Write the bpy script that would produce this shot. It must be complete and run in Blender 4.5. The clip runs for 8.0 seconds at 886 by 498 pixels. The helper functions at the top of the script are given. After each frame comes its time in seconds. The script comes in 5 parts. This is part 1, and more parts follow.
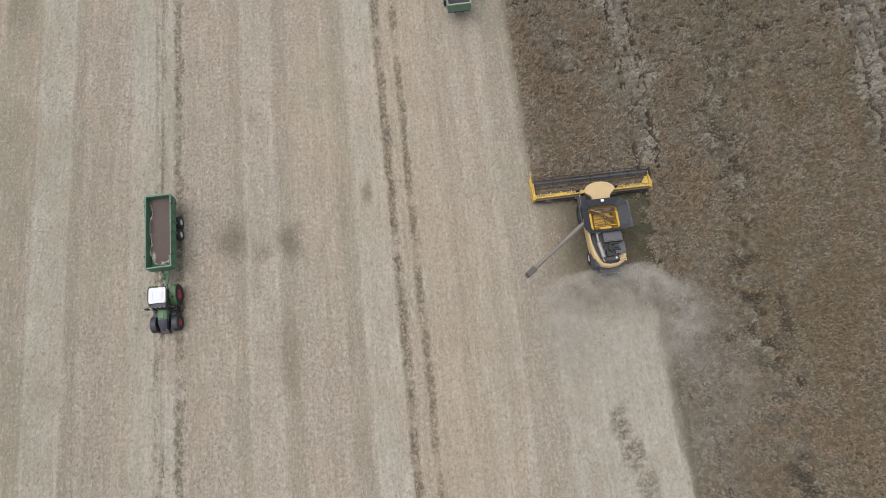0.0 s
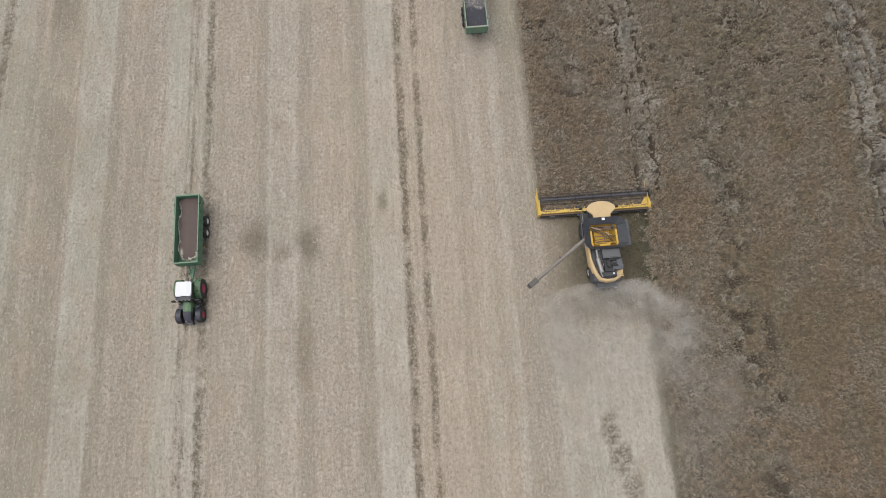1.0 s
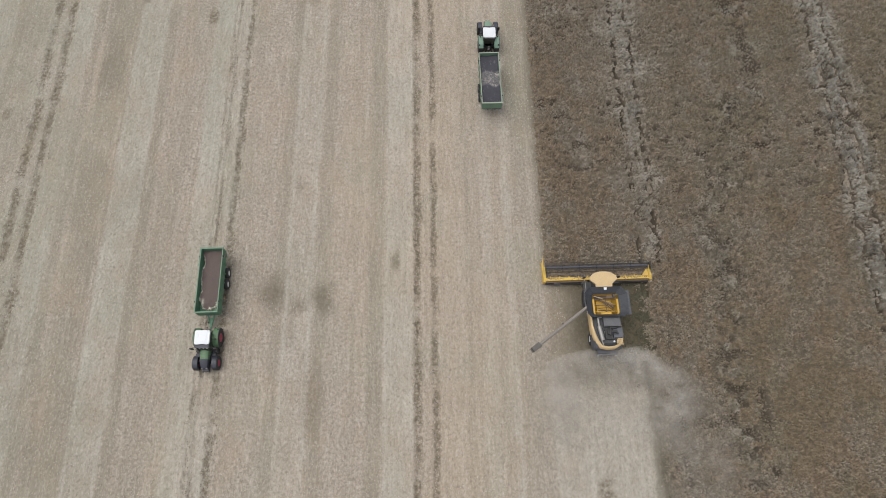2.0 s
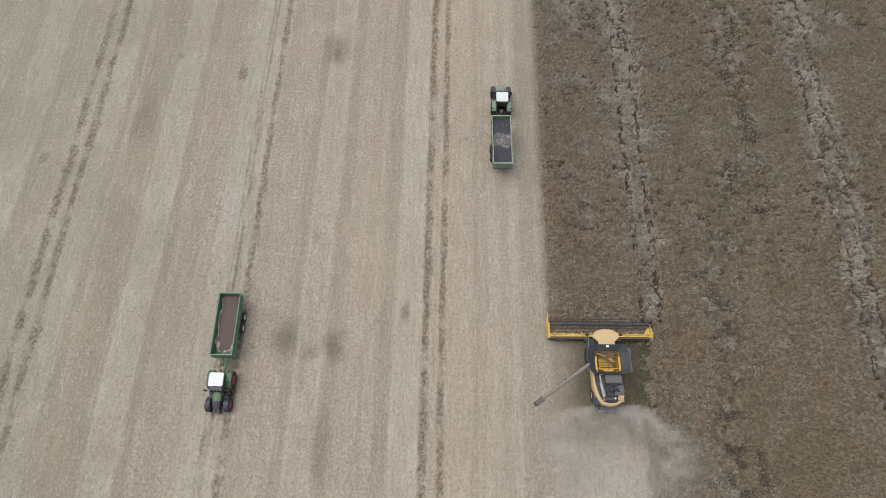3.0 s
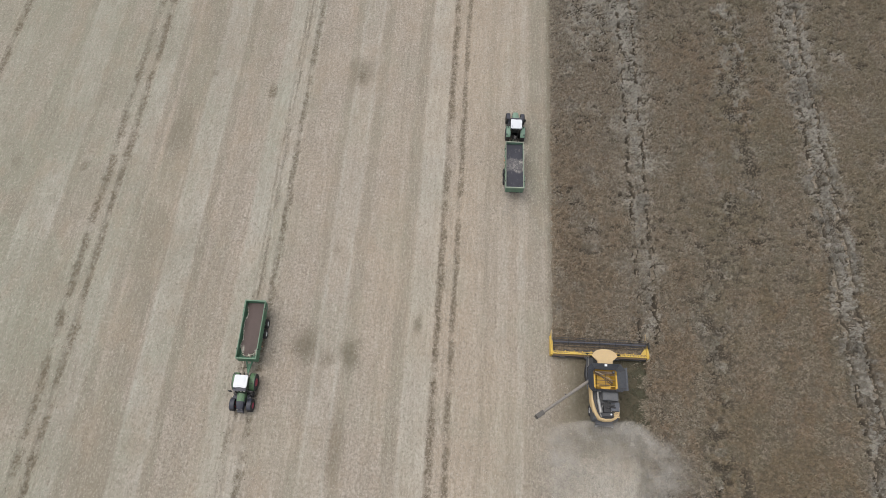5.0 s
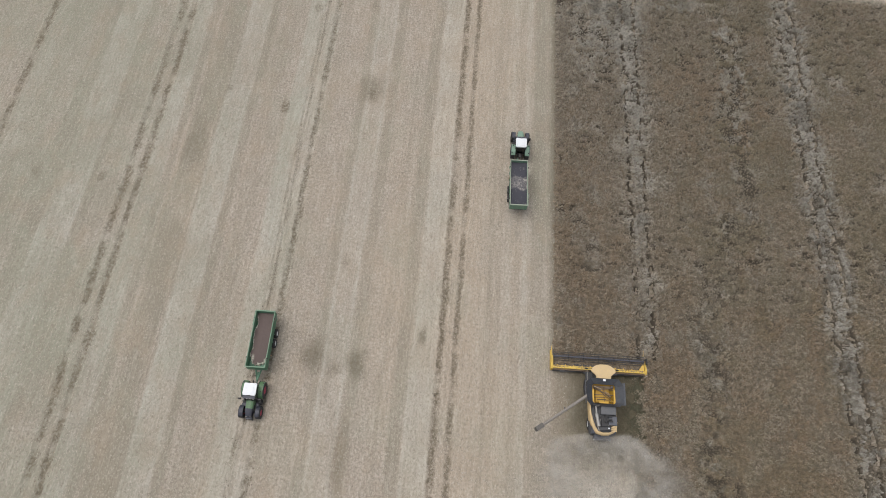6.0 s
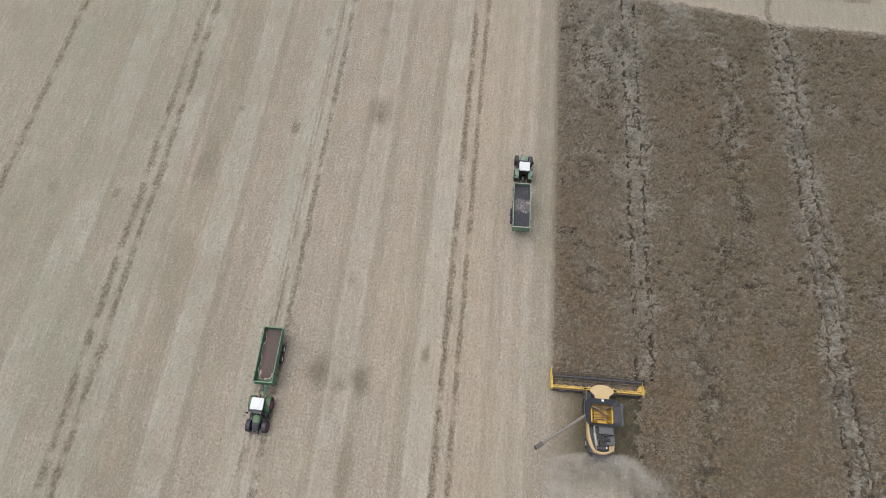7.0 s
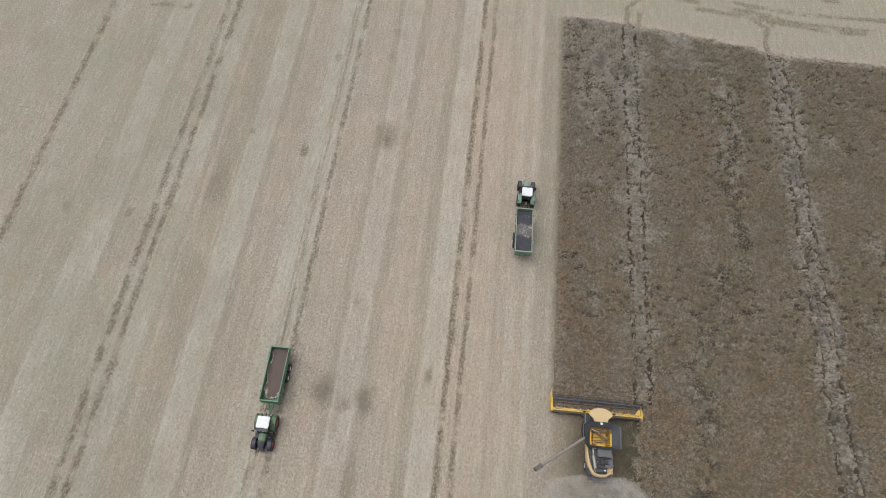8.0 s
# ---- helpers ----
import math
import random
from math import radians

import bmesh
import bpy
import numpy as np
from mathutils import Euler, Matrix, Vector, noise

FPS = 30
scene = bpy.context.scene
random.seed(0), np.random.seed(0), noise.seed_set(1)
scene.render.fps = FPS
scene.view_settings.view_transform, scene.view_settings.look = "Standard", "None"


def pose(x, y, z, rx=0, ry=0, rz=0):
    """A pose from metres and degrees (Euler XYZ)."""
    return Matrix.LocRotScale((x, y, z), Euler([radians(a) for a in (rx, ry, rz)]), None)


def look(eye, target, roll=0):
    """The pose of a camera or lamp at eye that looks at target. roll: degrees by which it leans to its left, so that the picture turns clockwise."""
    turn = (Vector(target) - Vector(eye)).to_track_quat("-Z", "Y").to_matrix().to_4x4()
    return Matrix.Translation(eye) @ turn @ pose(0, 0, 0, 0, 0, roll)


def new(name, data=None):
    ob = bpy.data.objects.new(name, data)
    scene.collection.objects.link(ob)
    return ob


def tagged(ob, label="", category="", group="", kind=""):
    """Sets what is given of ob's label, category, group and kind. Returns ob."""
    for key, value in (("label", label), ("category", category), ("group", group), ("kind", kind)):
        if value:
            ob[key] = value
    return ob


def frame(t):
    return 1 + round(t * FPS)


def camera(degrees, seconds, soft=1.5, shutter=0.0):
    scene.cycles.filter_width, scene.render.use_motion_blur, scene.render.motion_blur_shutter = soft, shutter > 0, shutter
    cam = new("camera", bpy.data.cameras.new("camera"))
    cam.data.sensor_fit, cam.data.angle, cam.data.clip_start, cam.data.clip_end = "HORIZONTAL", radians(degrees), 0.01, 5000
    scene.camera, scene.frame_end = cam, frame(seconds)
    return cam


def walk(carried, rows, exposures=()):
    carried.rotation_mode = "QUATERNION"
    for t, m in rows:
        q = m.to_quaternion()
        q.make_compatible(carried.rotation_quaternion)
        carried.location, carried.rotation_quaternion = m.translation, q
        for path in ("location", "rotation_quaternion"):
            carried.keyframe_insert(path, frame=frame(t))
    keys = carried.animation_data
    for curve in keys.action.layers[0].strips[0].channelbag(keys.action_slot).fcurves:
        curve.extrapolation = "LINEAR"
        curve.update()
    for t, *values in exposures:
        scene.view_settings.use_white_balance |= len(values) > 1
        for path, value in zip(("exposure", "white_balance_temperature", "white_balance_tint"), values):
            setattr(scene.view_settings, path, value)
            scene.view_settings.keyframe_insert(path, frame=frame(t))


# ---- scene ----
cam = camera(69.96, 8.0, soft=0.85)
PATH = [
    (0, (5.577, -23.61, 61.908), (5.624, -23.0921, 59.9766), -1.16),
    (0.5, (5.402, -23.718, 64.124), (5.4406, -23.199, 62.1925), -0.81),
    (1, (5.23, -23.816, 66.117), (5.2594, -23.2963, 64.186), -0.43),
    (1.5, (5.059, -23.905, 67.932), (5.0821, -23.3431, 66.0123), -0.06),
    (2, (4.89, -23.984, 69.606), (4.9048, -23.3006, 67.7266), 0.26),
    (2.2, (4.823, -24.014, 70.244), (4.8333, -23.2797, 68.3838), 0.4),
    (3.5, (4.394, -24.165, 74.1), (4.3793, -23.3464, 72.2752), 0.74),
    (4, (4.232, -24.207, 75.5), (4.2121, -23.3896, 73.6745), 0.92),
    (4.5, (4.072, -24.238, 76.878), (4.0458, -23.4226, 75.052), 1.11),
    (5.8, (3.664, -24.276, 80.404), (3.6215, -23.4484, 78.5839), 1.49),
    (6, (3.602, -24.276, 80.94), (3.5578, -23.4421, 79.1223), 1.6),
    (6.5, (3.449, -24.27, 82.265), (3.3998, -23.4194, 80.4549), 1.79),
    (7, (3.297, -24.254, 83.56), (3.2425, -23.3865, 81.7585), 1.96),
    (7.5, (3.147, -24.228, 84.809), (3.0866, -23.3402, 83.0182), 2.07),
    (8, (2.999, -24.193, 85.991), (2.9331, -23.2839, 84.2108), 2.21),
]
walk(cam, [(t, look(eye, target, roll)) for t, eye, target, roll in PATH])


# ---- light: an overcast sky with a weak, wide sun behind it ----
world = bpy.data.worlds.new("overcast_sky")
scene.world = world
world.use_nodes = True
wn = world.node_tree.nodes
sky = wn.new("ShaderNodeTexSky")
sky.sky_type = 'NISHITA'
sky.sun_disc = False
sky.sun_elevation = radians(72)
sky.sun_rotation = radians(-70)
sky.air_density = 1.0
sky.dust_density = 4.0
sky.ozone_density = 1.0
soften = wn.new("ShaderNodeHueSaturation")
soften.inputs["Saturation"].default_value = 0.25
world.node_tree.links.new(sky.outputs[0], soften.inputs["Color"])
world.node_tree.links.new(soften.outputs[0], wn["Background"].inputs["Color"])
wn["Background"].inputs["Strength"].default_value = 0.145
sun = new("sun", bpy.data.lights.new("sun", 'SUN'))
sun.data.energy = 0.32
sun.data.angle = radians(70)
sun.data.color = (1.0, 0.95, 0.88)
sun.matrix_world = look((-26, 10, 90), (0, 0, 0))
scene.view_settings.exposure = 0.46


# ---- noise on arrays ----
def lattice(ix, iy, seed):
    h = (ix.astype(np.int64) * 374761393 + iy.astype(np.int64) * 668265263 + seed * 974634777) & 0xFFFFFFFF
    h = ((h ^ (h >> 13)) * 1274126177) & 0xFFFFFFFF
    return ((h ^ (h >> 16)) & 0xFFFF) / 65535.0


def value_noise(x, y, seed=0):
    ix, iy = np.floor(x), np.floor(y)
    fx, fy = x - ix, y - iy
    fx, fy = fx * fx * (3 - 2 * fx), fy * fy * (3 - 2 * fy)
    a, b = lattice(ix, iy, seed), lattice(ix + 1, iy, seed)
    c, d = lattice(ix, iy + 1, seed), lattice(ix + 1, iy + 1, seed)
    return (a * (1 - fx) + b * fx) * (1 - fy) + (c * (1 - fx) + d * fx) * fy


def fbm(x, y, seed=0, octaves=3):
    total, amp, norm = 0.0, 1.0, 0.0
    for k in range(octaves):
        total = total + amp * value_noise(x * 2 ** k, y * 2 ** k, seed + 17 * k)
        norm += amp
        amp *= 0.5
    return total / norm


def smooth(a, b, v):
    t = np.clip((v - a) / (b - a), 0, 1)
    return t * t * (3 - 2 * t)


# ---- materials ----
def node_mat(name):
    m = bpy.data.materials.new(name)
    m.use_nodes = True
    nt = m.node_tree
    return m, nt.nodes, nt.links, nt.nodes["Principled BSDF"]


def noise_node(nodes, links, vec, scale, detail=4.0, rough=0.6, stretch=None):
    n = nodes.new("ShaderNodeTexNoise")
    n.inputs["Scale"].default_value = scale
    n.inputs["Detail"].default_value = detail
    n.inputs["Roughness"].default_value = rough
    if stretch:
        mp = nodes.new("ShaderNodeMapping")
        mp.inputs["Scale"].default_value = stretch
        links.new(vec, mp.inputs["Vector"])
        vec = mp.outputs[0]
    links.new(vec, n.inputs["Vector"])
    return n.outputs["Fac"]


def ramp_node(nodes, links, fac, stops):
    r = nodes.new("ShaderNodeValToRGB")
    e = r.color_ramp.elements
    while len(e) < len(stops):
        e.new(0.5)
    for el, (p, c) in zip(e, stops):
        el.position = p
        el.color = (*c, 1.0) if len(c) == 3 else c
    links.new(fac, r.inputs["Fac"])
    return r.outputs["Color"]


def mix_node(nodes, links, fac, a, b, mode='MIX'):
    m = nodes.new("ShaderNodeMix")
    m.data_type = 'RGBA'
    m.blend_type = mode
    for sock, val in ((m.inputs[0], fac), (m.inputs[6], a), (m.inputs[7], b)):
        if isinstance(val, (int, float)):
            sock.default_value = val
        elif isinstance(val, tuple):
            sock.default_value = (*val, 1.0)
        else:
            links.new(val, sock)
    return m.outputs[2]


def math_node(nodes, links, op, a, b=0.0, clamp=False):
    m = nodes.new("ShaderNodeMath")
    m.operation = op
    m.use_clamp = clamp
    for sock, val in ((m.inputs[0], a), (m.inputs[1], b)):
        if isinstance(val, (int, float)):
            sock.default_value = val
        else:
            links.new(val, sock)
    return m.outputs[0]


def bump_node(nodes, links, height, strength, dist, target):
    b = nodes.new("ShaderNodeBump")
    b.inputs["Strength"].default_value = strength
    b.inputs["Distance"].default_value = dist
    links.new(height, b.inputs["Height"])
    links.new(b.outputs[0], target.inputs["Normal"])


def coords(nodes, kind="Object"):
    return nodes.new("ShaderNodeTexCoord").outputs[kind]


def attr(nodes, name):
    a = nodes.new("ShaderNodeAttribute")
    a.attribute_name = name
    return a.outputs["Fac"]


DUST = (0.36, 0.30, 0.235)


def surface(name, col, rough=0.5, metal=0.0, dust=0.2, var=0.15, grain=9.0, bump=0.1):
    """Paint, rubber, metal or plastic with uneven tone, a film of field dust and a fine relief."""
    m, nodes, links, p = node_mat(name)
    v = coords(nodes)
    big = noise_node(nodes, links, v, 1.3, 4)
    fine = noise_node(nodes, links, v, grain, 5, 0.7)
    dark = tuple(c * (1 - var) for c in col)
    light = tuple(min(1, c * (1 + var)) for c in col)
    base = mix_node(nodes, links, big, dark, light)
    film = math_node(nodes, links, 'MULTIPLY', ramp_node(nodes, links, fine, [(0.35, (0, 0, 0)), (0.75, (1, 1, 1))]), dust * 1.6)
    film2 = math_node(nodes, links, 'ADD', film, dust * 0.35, True)
    links.new(mix_node(nodes, links, film2, base, DUST), p.inputs["Base Color"])
    links.new(math_node(nodes, links, 'ADD', math_node(nodes, links, 'MULTIPLY', film2, 0.5), rough, True), p.inputs["Roughness"])
    p.inputs["Metallic"].default_value = metal
    if bump:
        bump_node(nodes, links, fine, bump, 0.02, p)
    return m


def stubble_ground():
    m, nodes, links, p = node_mat("stubble_field")
    v = coords(nodes)
    streak = noise_node(nodes, links, v, 1.0, 5, 0.68, (5.0, 0.40, 1.0))
    grain = noise_node(nodes, links, v, 3.0, 3, 0.62)
    mid = noise_node(nodes, links, v, 1.0, 4, 0.7, (2.2, 0.22, 1.0))
    tuft = noise_node(nodes, links, v, 3.6, 2, 0.6, (1.0, 0.6, 1.0))
    fleck = noise_node(nodes, links, v, 4.4, 2, 0.6, (1.0, 0.55, 1.0))
    mott = noise_node(nodes, links, v, 0.16, 4, 0.6)
    base = ramp_node(nodes, links, grain, [(0.38, (0.250, 0.215, 0.176)), (0.5, (0.358, 0.311, 0.260)), (0.62, (0.450, 0.398, 0.340))])
    base = mix_node(nodes, links, ramp_node(nodes, links, streak, [(0.40, (0, 0, 0)), (0.60, (0.6, 0.6, 0.6))]), base, (0.255, 0.218, 0.172))
    base = mix_node(nodes, links, math_node(nodes, links, 'MULTIPLY', attr(nodes, "straw"), 0.56), base, (0.448, 0.44, 0.385))
    base = mix_node(nodes, links, math_node(nodes, links, 'MULTIPLY', attr(nodes, "warm"), 0.42), base, (0.41, 0.328, 0.238))
    base = mix_node(nodes, links, math_node(nodes, links, 'MULTIPLY', attr(nodes, "weed"), 0.66), base, (0.195, 0.181, 0.137))
    base = mix_node(nodes, links, math_node(nodes, links, 'MULTIPLY', attr(nodes, "green"), 0.55), base, (0.262, 0.268, 0.205))
    patch = noise_node(nodes, links, v, 0.30, 3, 0.6, (1.0, 0.55, 1.0))
    base = mix_node(nodes, links, ramp_node(nodes, links, patch, [(0.50, (0, 0, 0)), (0.68, (0.38, 0.38, 0.38))]), base, (0.31, 0.245, 0.178))
    base = mix_node(nodes, links, ramp_node(nodes, links, mott, [(0.35, (0, 0, 0)), (0.75, (0.3, 0.3, 0.3))]), base, (0.27, 0.235, 0.19))
    base = mix_node(nodes, links, ramp_node(nodes, links, tuft, [(0.53, (0, 0, 0)), (0.70, (0.55, 0.55, 0.55))]), base, (0.185, 0.155, 0.118))
    base = mix_node(nodes, links, ramp_node(nodes, links, fleck, [(0.53, (0, 0, 0)), (0.70, (0.36, 0.36, 0.36))]), base, (0.51, 0.465, 0.40))
    base = mix_node(nodes, links, ramp_node(nodes, links, mid, [(0.38, (0.24, 0.24, 0.24)), (0.52, (0, 0, 0))]), base, (0.225, 0.19, 0.148))
    base = mix_node(nodes, links, ramp_node(nodes, links, mid, [(0.52, (0, 0, 0)), (0.68, (0.22, 0.22, 0.22))]), base, (0.50, 0.455, 0.39))
    clod = noise_node(nodes, links, v, 2.2, 5, 0.75)
    soil = math_node(nodes, links, 'MULTIPLY', attr(nodes, "soil"), ramp_node(nodes, links, clod, [(0.40, (0.2, 0.2, 0.2)), (0.58, (1, 1, 1))]), True)
    base = mix_node(nodes, links, soil, base, (0.135, 0.112, 0.080))
    # stains, fresh soil and the machine's shade share one dark ground colour
    base = mix_node(nodes, links, math_node(nodes, links, 'MULTIPLY', attr(nodes, "stain_shade"), 0.85), base, (0.082, 0.071, 0.046))
    links.new(base, p.inputs["Base Color"])
    p.inputs["Roughness"].default_value = 0.95
    p.inputs["Specular IOR Level"].default_value = 0.1
    h = math_node(nodes, links, 'ADD', grain, math_node(nodes, links, 'MULTIPLY', tuft, -0.8))
    bump_node(nodes, links, h, 0.8, 0.12, p)
    return m


def straw_mat():
    m, nodes, links, p = node_mat("cut_straw")
    g = nodes.new("ShaderNodeNewGeometry")
    base = ramp_node(nodes, links, g.outputs["Random Per Island"], [(0.0, (0.22, 0.188, 0.15)), (0.35, (0.31, 0.27, 0.22)), (0.75, (0.42, 0.375, 0.315)), (1.0, (0.46, 0.42, 0.36))])
    n = noise_node(nodes, links, coords(nodes), 0.15, 3)
    base = mix_node(nodes, links, math_node(nodes, links, 'MULTIPLY', n, 0.4), base, (0.36, 0.315, 0.255))
    links.new(base, p.inputs["Base Color"])
    p.inputs["Roughness"].default_value = 0.85
    return m


def crop_mat(name, stops):
    m, nodes, links, p = node_mat(name)
    v = coords(nodes)
    g = nodes.new("ShaderNodeNewGeometry")
    base = ramp_node(nodes, links, g.outputs["Random Per Island"], stops)
    base = mix_node(nodes, links, math_node(nodes, links, 'MULTIPLY', attr(nodes, "rust"), 0.5), base, (0.315, 0.205, 0.122))
    base = mix_node(nodes, links, math_node(nodes, links, 'MULTIPLY', attr(nodes, "pale"), 0.72), base, (0.405, 0.396, 0.362))
    base = mix_node(nodes, links, math_node(nodes, links, 'MULTIPLY', attr(nodes, "olive"), 0.6), base, (0.215, 0.188, 0.112))
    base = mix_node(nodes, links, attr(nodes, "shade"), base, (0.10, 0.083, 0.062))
    fine = noise_node(nodes, links, v, 2.4, 3, 0.6)
    base = mix_node(nodes, links, ramp_node(nodes, links, fine, [(0.40, (0.45, 0.45, 0.45)), (0.56, (0, 0, 0))]), base, (0.10, 0.084, 0.060))
    base = mix_node(nodes, links, ramp_node(nodes, links, fine, [(0.54, (0, 0, 0)), (0.68, (0.5, 0.5, 0.5))]), base, (0.30, 0.255, 0.195))
    # bare ruts and hollows, with the shade of these gaps painted in
    base = mix_node(nodes, links, attr(nodes, "bare_shade"), base, (0.06, 0.05, 0.038))
    bump_node(nodes, links, fine, 0.6, 0.1, p)
    links.new(base, p.inputs["Base Color"])
    p.inputs["Roughness"].default_value = 0.9
    p.inputs["Specular IOR Level"].default_value = 0.15
    return m


def soil_mat():
    m, nodes, links, p = node_mat("rut_soil")
    g = nodes.new("ShaderNodeNewGeometry")
    base = ramp_node(nodes, links, g.outputs["Random Per Island"], [(0, (0.105, 0.087, 0.064)), (0.5, (0.155, 0.127, 0.090)), (1, (0.24, 0.203, 0.145))])
    links.new(base, p.inputs["Base Color"])
    p.inputs["Roughness"].default_value = 0.95
    bump_node(nodes, links, noise_node(nodes, links, coords(nodes), 14, 4), 0.4, 0.03, p)
    return m


def dust_mat():
    m, nodes, links, p = node_mat("hanging_dust")
    out = nodes["Material Output"]
    nodes.remove(p)
    d = nodes.new("ShaderNodeBsdfDiffuse")
    tl = nodes.new("ShaderNodeBsdfTranslucent")
    tone = noise_node(nodes, links, coords(nodes), 0.22, 4, 0.6)
    tone = ramp_node(nodes, links, tone, [(0.38, (0.48, 0.44, 0.38)), (0.6, (0.58, 0.55, 0.50))])
    links.new(tone, d.inputs["Color"])
    links.new(tone, tl.inputs["Color"])
    half = nodes.new("ShaderNodeMixShader")
    half.inputs[0].default_value = 0.4
    links.new(d.outputs[0], half.inputs[1])
    links.new(tl.outputs[0], half.inputs[2])
    clear = nodes.new("ShaderNodeBsdfTransparent")
    mx = nodes.new("ShaderNodeMixShader")
    v = coords(nodes)
    puff = noise_node(nodes, links, v, 0.85, 7, 0.7)
    puff = ramp_node(nodes, links, puff, [(0.36, (0.1, 0.1, 0.1)), (0.62, (1, 1, 1))])
    links.new(math_node(nodes, links, 'MULTIPLY', puff, attr(nodes, "thickness"), True), mx.inputs[0])
    links.new(clear.outputs[0], mx.inputs[1])
    links.new(half.outputs[0], mx.inputs[2])
    links.new(mx.outputs[0], out.inputs["Surface"])
    return m


def grain_mat(name, dark, light, chaff):
    """A load of threshed grain: fine kernels, with pale chaff where the attribute says so."""
    m, nodes, links, p = node_mat(name)
    v = coords(nodes)
    n = noise_node(nodes, links, v, 18, 5, 0.8)
    big = noise_node(nodes, links, v, 1.6, 4, 0.6)
    base = mix_node(nodes, links, n, dark, light)
    base = mix_node(nodes, links, math_node(nodes, links, 'MULTIPLY', big, 0.4), base, dark)
    ch = noise_node(nodes, links, v, 4.0, 6, 0.75)
    f = math_node(nodes, links, 'MULTIPLY', attr(nodes, "chaff"), ramp_node(nodes, links, ch, [(0.36, (0, 0, 0)), (0.5, (1, 1, 1))]), True)
    links.new(mix_node(nodes, links, f, base, chaff), p.inputs["Base Color"])
    p.inputs["Roughness"].default_value = 0.8
    bump_node(nodes, links, n, 0.5, 0.03, p)
    return m


def glass_mat():
    m, nodes, links, p = node_mat("cab_glass")
    p.inputs["Base Color"].default_value = (0.02, 0.025, 0.025, 1)
    p.inputs["Roughness"].default_value = 0.08
    links.new(mix_node(nodes, links, noise_node(nodes, links, coords(nodes), 3.0), (0.015, 0.018, 0.018), (0.05, 0.05, 0.045)), p.inputs["Base Color"])
    return m


